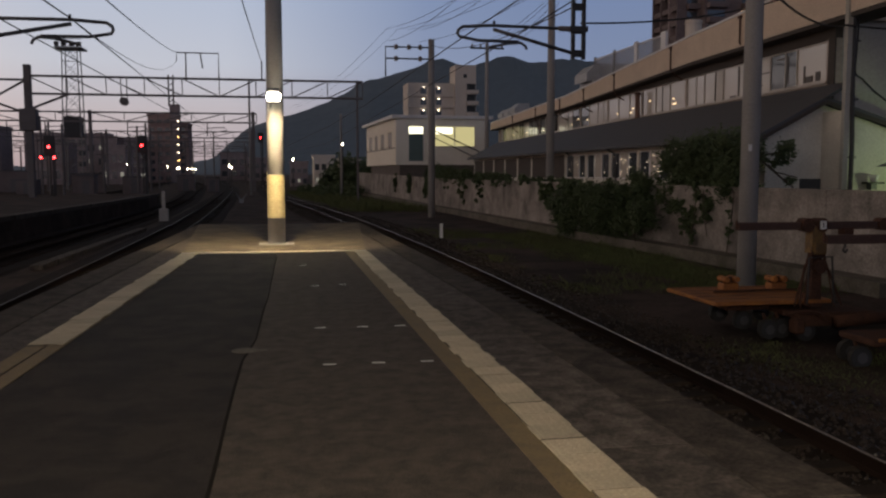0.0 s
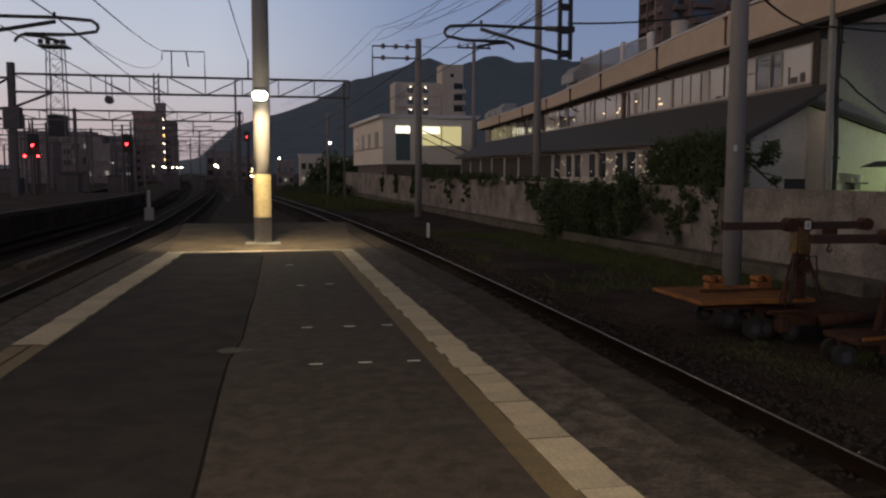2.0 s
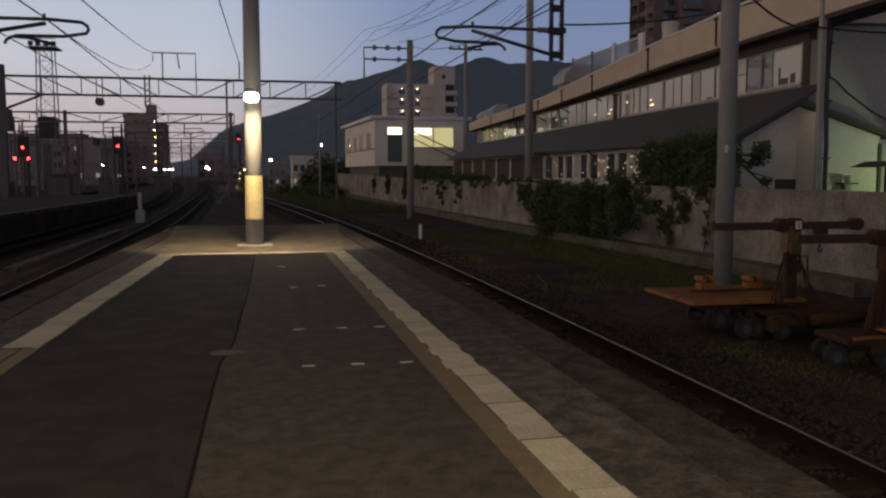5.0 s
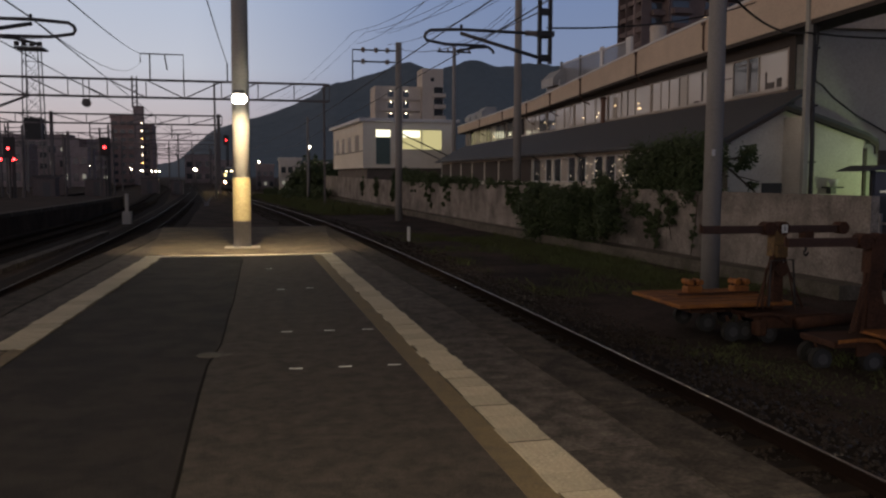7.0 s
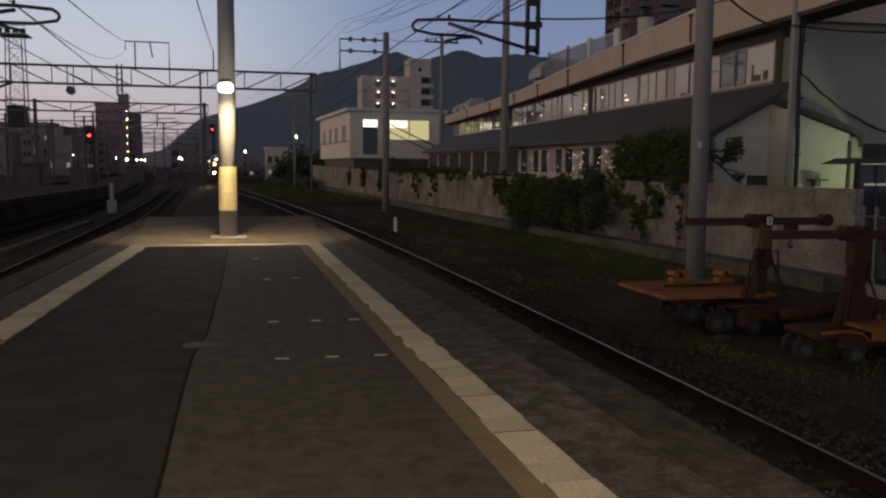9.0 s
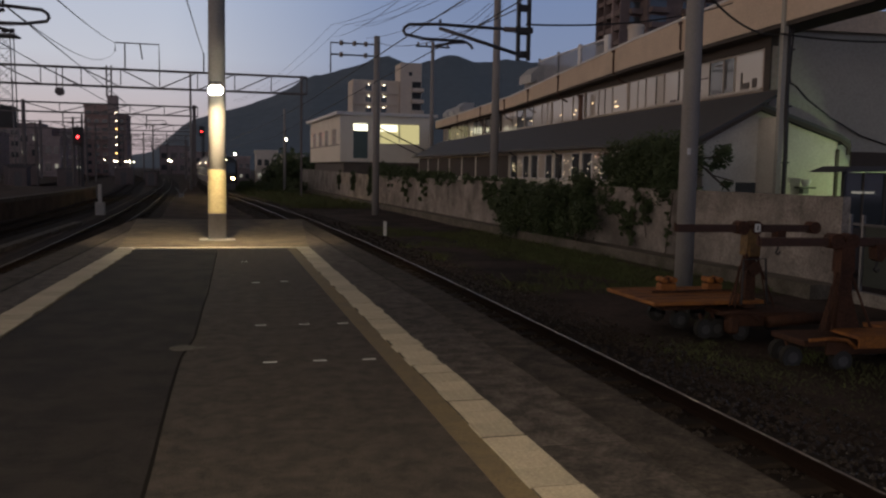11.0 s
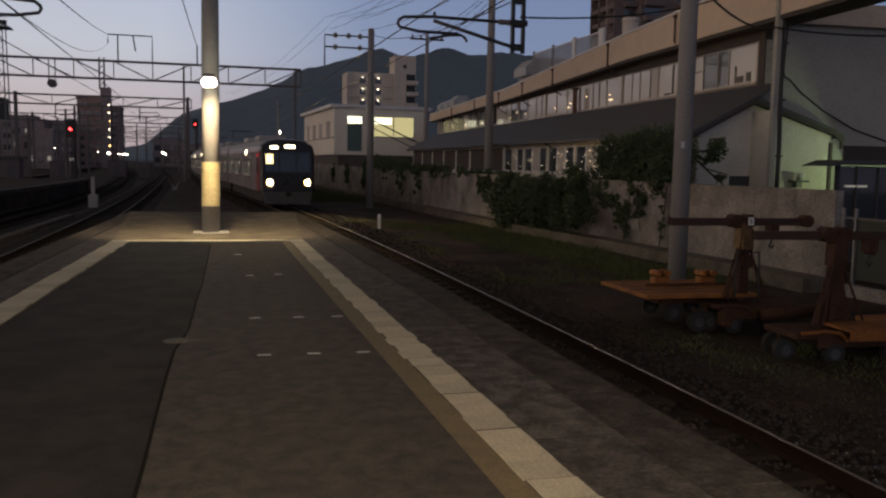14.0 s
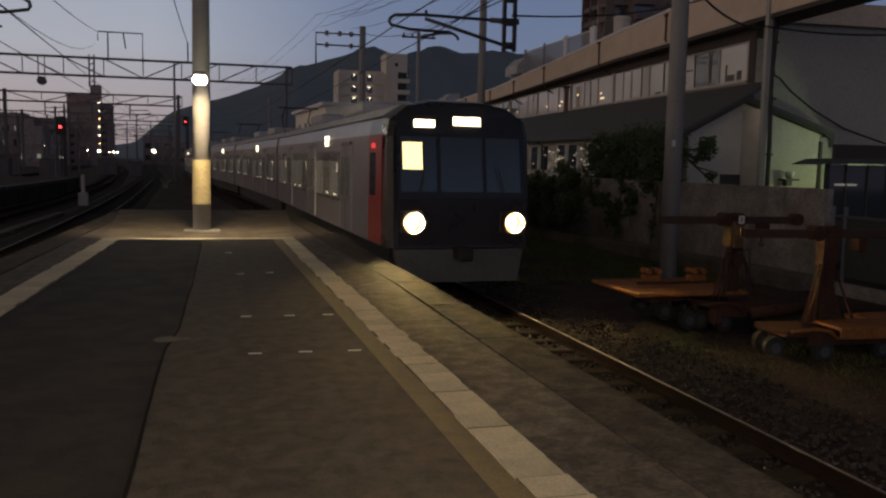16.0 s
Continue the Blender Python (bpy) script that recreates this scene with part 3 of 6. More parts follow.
def long_building():
    t = thing("depot_building", "long two-storey railway building with a cream fascia and window band", "building")
    # the long front opens away from the track by a few degrees
    t.matrix_basis = pose(18.0, 26.0, 0, 0, 0, -3.43) @ pose(-18.0, -26.0, 0)
    yn, yf = 25.7, 86.0
    xf = 18.0
    sill, head = 4.80, 6.20
    bm = B()
    box(bm, xf, xf + 0.25, yn, yf, GROUND_Z, sill)
    # deep shade below the eaves is put into this dark wall strip
    part("eaves_shade_strip", box(B(), xf - 0.02, xf + 0.25, yn, yf, head, 6.62), SOFFIT, t, "dark strip standing for the shade under the eaves")
    part("corner_board", box(B(), xf - 0.03, xf + 0.02, yn - 0.02, yn + 0.36, sill - 0.1, head), SOFFIT, t)
    n = 10
    pitch = (yf - 1.0 - (yn + 0.4)) / n
    for i in range(n + 1):
        yc = yn + 0.4 + pitch * i
        box(bm, xf, xf + 0.25, max(yn, yc - (0.10 if 0 < i < n else 0.4)), yc + 0.10, sill, head)
    part("upper_wall", bm, mat("beige_wall", (0.42, 0.37, 0.33), 0.85, var=0.2, grain=8, stain=0.4), t)
    rnd = random.Random(8)
    for i in range(n):
        a = yn + 0.4 + pitch * i + 0.10
        b = a + pitch - 0.20
        fill = [PALE_GLASS if rnd.random() < (0.85 if i < 4 else 0.4) else GLASS for _ in range(3)]
        w = window_unit(t, a, b, sill + 0.02, head - 0.02, xf + 0.06, 3, fill)
        part("sill_board", box(B(), xf - 0.07, xf + 0.008, a - 0.1, b + 0.1, sill - 0.05, sill + 0.015), FRAME, w)
        for k in range(3):
            if rnd.random() < 0.55:
                yc = a + (b - a) * (k + rnd.uniform(0.35, 0.65)) / 3
                part("sash_bar", box(B(), xf + 0.02, xf + 0.045, yc - 0.03, yc + 0.03, sill + 0.08, head - 0.08), FRAME_DARK if rnd.random() < 0.4 else FRAME, w)
    # things standing behind the nearest panes
    for y, z0, z1, wd in ((26.75, 4.9, 5.22, 0.30), (27.30, 4.9, 5.12, 0.45), (27.62, 4.9, 5.5, 0.10), (28.75, 5.0, 5.98, 0.07), (29.1, 5.92, 5.98, 0.9), (30.6, 5.55, 5.60, 1.2), (31.0, 5.1, 5.14, 0.8), (33.1, 4.86, 4.96, 0.5), (32.6, 4.9, 6.1, 0.14)):
        part("stored_item", box(B(), xf + 0.03, xf + 0.046, y - wd / 2, y + wd / 2, z0, z1), FRAME_DARK, t)
    # lights showing in the panes are put on as small glowing bars
    for y, z, w in ((39.1, 5.1, 0.9), (39.4, 5.35, 0.3), (42.6, 5.5, 0.35), (45.1, 5.3, 0.5), (45.4, 5.1, 0.6), (47.8, 5.2, 0.4), (53.9, 5.2, 0.4), (57.6, 5.1, 0.5), (56.0, 5.4, 0.4), (61.4, 5.4, 0.4), (66.0, 5.1, 0.4), (72.0, 5.2, 0.5), (78.0, 5.3, 0.6)):
        part("pane_glow", box(B(), xf + 0.035, xf + 0.044, y, y + w * 0.5, z, z + 0.06), WIN_GLOW, t, "small glowing bar on the pane")
    part("end_wall", box(B(), xf + 0.25, xf + 16, yn, yn + 0.25, GROUND_Z, 7.3), GREY_WALL, t)
    part("back_wall", box(B(), xf + 15.75, xf + 16, yn + 0.25, yf, GROUND_Z, 6.5), GREY_WALL, t)
    low = [(16.0, 6.70), (36.0, 6.70), (57.0, 6.30), (yf + 0.3, 6.16)]
    high = [(16.0, 8.30), (36.0, 7.83), (57.0, 7.02), (yf + 0.3, 6.84)]
    part("eaves_soffit", prism(B(), low + [(y, z - 0.14 if y < 50 else z - 0.06) for y, z in low[::-1]], "x", xf - 0.60, xf + 0.5), SOFFIT, t)
    part("fascia", prism(B(), low + high[::-1], "x", xf - 0.62, xf - 0.50), CREAM, t, "cream painted fascia band")
    part("end_fascia", box(B(), xf - 0.50, xf + 16, yn - 0.3, yn - 0.18, 6.75, 7.5), CREAM, t)
    part("coping", prism(B(), [(y, z + 0.004) for y, z in high] + [(y, z + 0.085) for y, z in high[::-1]], "x", xf - 0.66, xf - 0.44), COPE_WHITE, t)
    part("flat_roof", prism(B(), [(yn - 0.18, 7.35), (57.0, 6.72), (yf, 6.52), (yf, 6.60), (57.0, 6.80), (yn - 0.18, 7.45)], "x", xf - 0.495, xf + 16), ROOF, t)
    # rainwater pipes over the fascia
    brown = mat("brown_rainwater_pipe", (0.10, 0.055, 0.042), 0.6, var=0.25)
    for y, z in ((31.2, 7.9), (38.2, 7.72), (46.5, 7.4), (52.6, 7.15), (58.5, 6.98), (66.0, 6.93), (75.0, 6.9)):
        bm = B()
        pipe(bm, [(xf - 0.60, y, z - 0.02), (xf - 0.67, y, z - 0.06), (xf - 0.67, y, z - 1.05), (xf - 0.45, y, z - 1.32), (xf - 0.06, y, min(6.15, z - 1.5))], 0.04)
        part("downpipe", bm, brown, t)
        part("hopper", box(B(), xf - 0.74, xf - 0.63, y - 0.09, y + 0.09, z - 0.14, z - 0.02, 0.01), brown, t)
    for y in (43.6, 63.0):
        f = part("flue", rod(B(), (xf - 0.30, y, 4.3), (xf - 0.30, y, 7.2 if y > 50 else 5.95), 0.13, 0.13, 10), mat("rust_flue", (0.20, 0.12, 0.095), 0.8), t)
        part("flue_cap", rod(B(), (xf - 0.30, y, 7.2 if y > 50 else 5.95), (xf - 0.30, y, 7.3 if y > 50 else 6.05), 0.22, 0.16, 10), brown, f)
    # lower lean-to range with a gable at the near end
    lo = thing("annex_building", "low white gabled annex with a dark roof and lit windows", "building")
    ya, yb = 25.1, 68.0
    xl = 15.2
    bm = B()
    box(bm, xl, xl + 0.2, ya + 0.2, yb, GROUND_Z, 1.45)
    box(bm, xl, xl + 0.2, ya + 0.2, yb, 2.72, 2.92)
    k = 13
    step = (yb - ya - 0.2) / k
    for i in range(k + 1):
        yc = ya + 0.2 + step * i
        box(bm, xl, xl + 0.2, max(ya + 0.2, yc - 0.12), min(yb, yc + 0.12), 1.45, 2.72)
    part("side_wall", bm, PLASTER, lo)
    for i in range(k):
        a = ya + 0.2 + step * i + 0.12
        if a < 45:
            window_unit(lo, a, a + step - 0.24, 1.47, 2.70, xl + 0.08, 3, [GLASS, PALE_GLASS, GLASS], COPE_WHITE)
        else:
            # plain dark fill added where the row shows no windows
            part("dark_bay", box(B(), xl + 0.03, xl + 0.10, a, a + step - 0.24, 1.452, 2.718), SOFFIT, lo, "plain dark wall bay")
    # bright glints in the annex windows, laid on the panes as glowing dots
    rl = random.Random(31)
    for i in range(1, 6):
        a = ya + 0.2 + step * i + 0.5
        for j in range(12 if i in (2, 3) else 6 if i == 5 else 2):
            y, z, w = a + rl.random() * 2.2, rl.uniform(1.6, 2.5), rl.uniform(0.06, 0.22)
            part("pane_glow", box(B(), xl + 0.055, xl + 0.064, y, y + w, z, z + 0.035), PANE_DOT, lo, "small glowing bar on the pane")
    prof = [(xl, GROUND_Z), (20.35, GROUND_Z), (20.35, 2.98), (17.1, 3.98), (xl, 3.0)]
    part("gable_wall", prism(B(), prof, "y", ya, ya + 0.2), PLASTER, lo)
    bm = B()
    ends = []
    for y in (ya - 0.3, yb + 0.3):
        xw = xf + max(0.0, (y - 26.0) * 0.06) - 0.01
        ends.append([bm.verts.new((x, y, z)) for x, z in ((xl - 0.45, 2.83), (17.1, 4.07), (xw, 4.58), (xw, 4.70), (17.1, 4.19), (xl - 0.45, 2.95))])
    for k in range(6):
        bm.faces.new((ends[0][k], ends[0][(k + 1) % 6], ends[1][(k + 1) % 6], ends[1][k]))
    bm.faces.new(ends[0][::-1])
    bm.faces.new(ends[1])
    part("roof_slope", bm, ROOF, lo)
    part("gable_roof", prism(B(), [(17.11, 4.07), (20.2, 3.13), (20.62, 2.90), (20.62, 3.02), (20.2, 3.25), (17.11, 4.19)], "y", ya - 0.3, yn - 0.01), ROOF, lo)
    part("barge_board", prism(B(), [(xl - 0.45, 2.70), (17.1, 3.94), (20.2, 3.0), (20.5, 2.78), (20.5, 2.55), (20.62, 2.55), (20.62, 2.90), (20.2, 3.13), (17.1, 4.07), (xl - 0.45, 2.83)], "y", ya - 0.33, ya - 0.25), SOFFIT, lo)
    part("corner_post", box(B(), 20.28, 20.40, ya - 0.05, ya - 0.005, GROUND_Z, 2.75), SOFFIT, lo)
    part("gutter", box(B(), xl - 0.58, xl - 0.45, ya - 0.2, yb, 2.82, 2.92), DARK_STEEL, lo)
    part("side_window", box(B(), 16.45, 17.75, ya - 0.03, ya + 0.03, 0.9, 1.56), GLASS, lo)
    for y in (31.5, 37.5, 43.5):
        part("downpipe", pipe(B(), [(xl - 0.5, y, 2.82), (xl - 0.08, y, 2.6), (xl - 0.08, y, -0.9)], 0.045), DARK_STEEL, lo)


long_building()


# ---- signal house beyond the wall ----
def signal_house():
    t = thing("signal_house", "cream flat-roofed railway house with a lit window", "house", (11.6, 90.0, 0), 3.1)
    bm = B()
    box(bm, 0, 10.1, 0, 0.2, 2.6, 4.6)
    box(bm, 0, 10.1, 0, 0.2, 6.7, 7.5)
    for a, b in ((0, 1.4), (2.95, 4.3), (8.65, 10.1)):
        box(bm, a, b, 0, 0.2, 4.6, 6.7)
    box(bm, 0, 0.2, 0.2, 21, 2.6, 4.45)
    box(bm, 0, 0.2, 0.2, 21, 6.2, 7.5)
    for a, b in ((0.2, 2.5), (5.2, 7.6), (10, 12), (14.4, 16.4), (19, 21)):
        box(bm, 0, 0.2, a, b, 4.45, 6.2)
    box(bm, 9.9, 10.1, 0.2, 21, 2.6, 7.5)
    box(bm, 0.2, 9.9, 20.8, 21, 2.6, 7.5)
    part("wall", bm, mat("cream_house_render", (0.88, 0.84, 0.75), 0.85, var=0.18, grain=12, stain=0.5, bump=0.2, tint=(0.58, 0.53, 0.46)), t)
    part("lower_wall", box(B(), 0.5, 9.6, 0.5, 20.5, GROUND_Z, 2.6), mat("dark_lower_wall", (0.15, 0.13, 0.12)), t)
    part("roof", box(B(), -0.5, 10.6, -0.5, 21.5, 7.5, 7.85, 0.04), COPE_WHITE, t)
    part("lit_window", box(B(), 4.3, 8.65, 0.08, 0.12, 4.62, 6.68), ROOM_GLOW, t, "yellow lit window")
    part("ceiling_tube", box(B(), 4.35, 6.2, 0.02, 0.06, 5.9, 6.6), TUBE_GLOW, t)
    part("window_bar", box(B(), 6.4, 6.5, 0.03, 0.15, 4.6, 6.7), FRAME, t)
    part("door_panel", box(B(), 1.4, 2.95, -0.04, 0.1, 3.0, 5.9), TEAL, t, "teal door panel")
    part("door_light", box(B(), 1.4, 2.95, 0.0, 0.1, 5.9, 6.65), TUBE_GLOW, t, "bright lit pane")
    for a, b in ((2.5, 5.2), (7.6, 10), (12, 14.4), (16.4, 19)):
        w = part("window", box(B(), 0.06, 0.10, a + 0.05, b - 0.05, 4.5, 6.15), PALE_GLASS, t)
        part("window_frame", box(B(), 0.0, 0.14, (a + b) / 2 - 0.05, (a + b) / 2 + 0.05, 4.5, 6.15), FRAME, w)
    part("floor_band", box(B(), -0.04, 0.0, 0.0, 21, 4.36, 4.44), SOFFIT, t)
    part("stair_rail", pipe(B(), [(3.8, -0.4, 6.4), (6.4, -0.5, 5.2), (10.4, -0.6, 3.4)], 0.07), SOFFIT, t)
    part("stair_string", pipe(B(), [(3.8, -0.45, 5.6), (6.4, -0.55, 4.4), (10.4, -0.65, 2.6)], 0.05), SOFFIT, t)


signal_house()


# ---- hills and far buildings ----
def hills():
    d = 1800.0
    knots = [(-900, 20), (-300, 15), (-200, 22), (-142, 36), (-120, 55), (-97, 75), (-73, 95), (-35, 108), (0, 119), (50, 134), (113, 161), (160, 190), (220, 207), (275, 226), (325, 243), (355, 237), (390, 229), (440, 244), (475, 251), (528, 244), (604, 250),
             (700, 244), (900, 235), (1300, 190), (2200, 60)]
    bm = B()
    xs = list(range(-900, 2200, 14))
    rows = []
    for k in range(7):
        s = k / 6
        rows.append([bm.verts.new((x, d - 500 * (1 - s) + noise.noise((x * 0.01, k, 0)) * 40,
                                   GROUND_Z + (ease([(a, b) for a, b in knots], x) + noise.noise((x * 0.05, 0, 1)) * 4 + noise.noise((x * 0.2, 3, 1)) * 2.0) * s ** 1.15 + noise.noise((x * 0.012, k * 0.7, 4)) * 20 * s * (1 - s))) for x in xs])
    rows.append([bm.verts.new((x, d + 200, GROUND_Z)) for x in xs])
    for a, b in zip(rows, rows[1:]):
        for i in range(len(xs) - 1):
            bm.faces.new((a[i], a[i + 1], b[i + 1], b[i]))
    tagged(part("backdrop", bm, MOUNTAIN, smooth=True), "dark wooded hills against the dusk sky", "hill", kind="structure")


hills()


def lit_block(name, label, x0, x1, y, depth, top, wall, floors, bays, lit, seed, glow_mat=WIN_GLOW, group=""):
    """A far block of flats: body, a parapet, and each window as a recessed-looking dark or lit pane with a ledge."""
    t = thing(name, label, "building", ((x0 + x1) / 2, y, GROUND_Z), 0, group)
    hw, h = (x1 - x0) / 2, top - GROUND_Z
    part("wall", box(B(), -hw, hw, 0, depth, 0, h), wall, t)
    part("parapet", box(B(), -hw - 0.2, hw + 0.2, -0.2, depth + 0.2, h, h + 0.5), wall, t)
    rnd = random.Random(seed)
    fh = h / (floors + 0.3)
    bw = 2 * hw / bays
    dark = done("window", box(B(), -bw * 0.32, bw * 0.32, -0.08, 0.02, 0, fh * 0.45), GLASS)
    bright = done("window", box(B(), -bw * 0.20, bw * 0.20, -0.08, 0.02, fh * 0.1, fh * 0.4), glow_mat)
    ledge = done("ledge", box(B(), -bw * 0.46, bw * 0.46, -0.5, 0.0, 0, fh * 0.1), wall)
    for f in range(floors):
        for b in range(bays):
            x, z = -hw + bw * (b + 0.5), fh * (f + 0.35)
            w = new("window", bright if rnd.random() < lit else dark)
            w.parent, w.location = t, (x, 0, z)
            e = new("ledge", ledge)
            e.parent, e.location = t, (x, 0, z - fh * 0.12)
    return t


lit_block("apartment_block", "brown far-off apartment block with lit stair lamps", -37.6, -31.3, 250, 14, 17.7, BRICK_APT, 8, 3, 0.0, 2)
lit_block("apartment_block", "narrow brown stair tower of the far apartments", -31.2, -26.8, 251, 10, 15.4, BRICK_APT, 8, 1, 0.0, 3)
stair = thing("stair_tower", "pale lift tower rising over the far apartments", "building", (-30.3, 249.0, GROUND_Z))
part("wall", box(B(), -1.2, 1.4, 0, 3, 0, 21.9), GREY_APT, stair)
for k in range(7):
    part("stair_lamp", rod(B(), (1.0, -0.15, 4.0 + 2.2 * k), (1.0, 0.0, 4.0 + 2.2 * k), 0.16, 0.16, 8), ORANGE_GLOW if k % 3 == 1 else STAIR_GLOW, stair, "small lit stair lamp")
rnd = random.Random(11)
for x0, x1, y, top in ((-92, -70, 230, 13), (-72, -61, 260, 10), (-60, -52, 215, 8.5), (-52, -44, 240, 11), (-44, -38.5, 220, 8), (-84, -58, 300, 14.5), (-57, -40, 310, 13.5), (-24, -14, 330, 9), (-13, -6, 300, 6.5)):
    lit_block("town_house", "dark far-off town building behind the yard", x0, x1, y, 10, top, GREY_APT, max(2, int(top / 3.2)), max(3, int((x1 - x0) / 3)), 0.05, rnd.randint(0, 99), PALE_WIN, "far town buildings")
for x0, x1, y, top in ((1.0, 4.5, 175, 3.6), (5.2, 9.0, 160, 4.6), (9.4, 13.0, 150, 3.8)):
    lit_block("trackside_house", "small pale house beside the far track", x0, x1, y, 7, top, GREY_APT if y == 175 else BEIGE_APT, 2, 3, 0.2, int(y), PALE_WIN, "trackside houses")

# pale apartment house in front of the hills
ap = thing("apartment_house", "pale apartment house with lamp-lit balconies before the hills", "building", (43.0, 300, GROUND_Z))
part("wall", box(B(), 0, 16.5, 0, 12, 0, 34.5), BEIGE_APT, ap)
part("lift_tower", box(B(), 16.6, 24.2, -2, 8, 0, 40.8), BEIGE_APT, ap)
part("tower_window", box(B(), 19.6, 20.8, -2.1, -1.9, 36.3, 37.6), GLASS, ap)
for k in range(5):
    part("balcony", box(B(), 20.6, 24.8, -3.6, -2.05, 15.0 + 3.9 * k, 16.4 + 3.9 * k), BEIGE_APT, ap)
    part("balcony_recess", box(B(), 20.8, 24.0, -2.08, -1.98, 16.5 + 3.9 * k, 18.7 + 3.9 * k), GLASS, ap)
for f in range(6):
    z = 30.2 - 3.9 * f
    part("gallery", box(B(), -0.4, 16.4, -1.4, -0.02, z - 0.6, z + 0.4), BEIGE_APT, ap)
    for k in range(2):
        part("doorway", box(B(), 4.5 + 5.4 * k, 6.6 + 5.4 * k, -0.1, 0.0, z + 0.5, z + 2.6), GLASS, ap)
        part("door_lamp", box(B(), 5.45 + 5.4 * k, 5.75 + 5.4 * k, -0.4, -0.12, z + 2.35, z + 2.65), STAIR_GLOW, ap, "warm door lamp")
    part("pier", box(B(), -0.2, 0.4, -1.3, -0.05, z + 0.45, z + 3.2), BEIGE_APT, ap)

# tall dark tower block behind the long building
tb = thing("tower_block", "tall brown tower block with balconies behind the railway building", "building", (82.3, 165, GROUND_Z))
part("wall", box(B(), 3.0, 24, 0, 18, 0, 62), TOWER_WALL, tb)
part("wing", box(B(), 0, 3.0, 3, 15, 0, 56), TOWER_WALL, tb)
part("white_shaft", box(B(), 8.2, 10.4, -3.0, -0.05, 0, 34.5), BEIGE_APT, tb)
for f in range(13):
    z = 18 + 3.1 * f
    for x0, x1 in ((0.3, 2.9), (3.4, 7.6), (11.0, 15.5), (16.5, 22.5)):
        part("balcony", box(B(), x0, x1, -1.5 if x0 > 3 else 1.5, -0.02 if x0 > 3 else 2.98, z, z + 1.1), TOWER_WALL, tb)
        part("balcony_recess", box(B(), x0 + 0.2, x1 - 0.2, -0.08 if x0 > 3 else 2.9, -0.01 if x0 > 3 else 2.99, z + 1.15, z + 2.7), WIN_GLOW if (f * 7 + int(x0)) % 23 == 0 else GLASS, tb)
for f in range(13):
    z = 18 + 3.1 * f
    for y0, y1 in ((3.4, 6.6), (7.4, 10.6), (11.4, 14.6)):
        part("side_balcony", box(B(), -1.5, -0.02, y0, y1, z, z + 1.0), TOWER_WALL, tb)
        part("balcony_recess", box(B(), -0.08, -0.01, y0 + 0.2, y1 - 0.2, z + 1.05, z + 2.7), GLASS, tb)
for y in (3.0, 6.8, 10.8, 14.8):
    part("side_pier", box(B(), -1.7, -0.01, y, y + 0.4, 0, 57.5), GREY_APT if y == 6.8 else TOWER_WALL, tb)
part("wall_lamp", box(B(), 10.5, 11.1, -1.9, -1.55, 32.0, 32.9), ORANGE_GLOW, tb, "warm lit balcony lamp")


# ---- gantries over the tracks ----
def gantry(y, xa, xb, zb, zt, posts, label, panel=3.0, r=0.08):
    t = thing("catenary_gantry", label, "gantry", (0, y, 0), 0, "gantries over the yard")
    part("top_chord", box(B(), xa, xb, -0.25, 0.25, zt - r, zt + r), YARD_STEEL, t)
    part("bottom_chord", box(B(), xa, xb, -0.25, 0.25, zb - r, zb + r), YARD_STEEL, t)
    n = max(2, int((xb - xa) / panel))
    for i in range(n + 1):
        x = xa + (xb - xa) * i / n
        part("strut", rod(B(), (x, 0, zb), (x, 0, zt), r * 0.6, n=5), YARD_STEEL, t)
        if i < n:
            x2 = xa + (xb - xa) * (i + 1) / n
            part("brace", rod(B(), (x, 0, zb if x > (xa + xb) / 2 else zt), (x2, 0, zt if x > (xa + xb) / 2 else zb), r * 0.7, n=5), YARD_STEEL, t)
    for x, top, w in posts:
        part("post", box(B(), x - w, x + w, -w, w, GROUND_Z, top, 0.03), YARD_STEEL, t)
    return t


g = gantry(80, -21.9, 7.2, 8.62, 10.16, ((-21.9, 11.1, 0.28), (6.7, 10.3, 0.10)), "dark lattice gantry spanning the yard tracks")
part("side_chord", box(B(), -34.0, -22.2, -0.2, 0.2, 9.72, 9.88), YARD_STEEL, g)
part("side_post", box(B(), -34.0, -33.5, -0.25, 0.25, GROUND_Z, 10.2), YARD_STEEL, g)
for a in ((-22.2, 9.7, -25.0, 8.05), (-25.0, 8.0, -22.6, 7.1), (-33.6, 7.4, -30.6, 9.7)):
    part("side_brace", rod(B(), (a[0], 0, a[1]), (a[2], 0, a[3]), 0.10, n=6), YARD_STEEL, g)
for a in ((-22, 7.2, -18.6, 8.6),):
    part("knee_brace", rod(B(), (a[0], 0, a[1]), (a[2], 0, a[3]), 0.11, n=6), YARD_STEEL, g)
part("post_box", box(B(), -22.6, -21.2, -0.5, 0.5, 5.4, 7.3, 0.05), YARD_STEEL, g)
part("wire_frame", pipe(B(), [(-9.4, 0, 11.7), (-9.4, 0, 12.45), (-5.75, 0, 12.45), (-5.75, 0, 10.2)], 0.06), YARD_STEEL, g)
part("frame_post", rod(B(), (-8.6, 0, 12.45), (-8.6, 0, 10.2), 0.06), YARD_STEEL, g)
part("frame_drop", rod(B(), (-7.35, 0, 12.45), (-7.15, 0, 11.1), 0.06), YARD_STEEL, g)
part("hanging_drum", rod(B(), (-13.95, -0.3, 8.05), (-13.95, 0.3, 8.05), 0.36, 0.36, 14), YARD_STEEL, g)
for x in (-14.2, -13.7):
    part("drum_hanger", rod(B(), (x, 0, 8.2), (x, 0, 10.1), 0.045), YARD_STEEL, g)
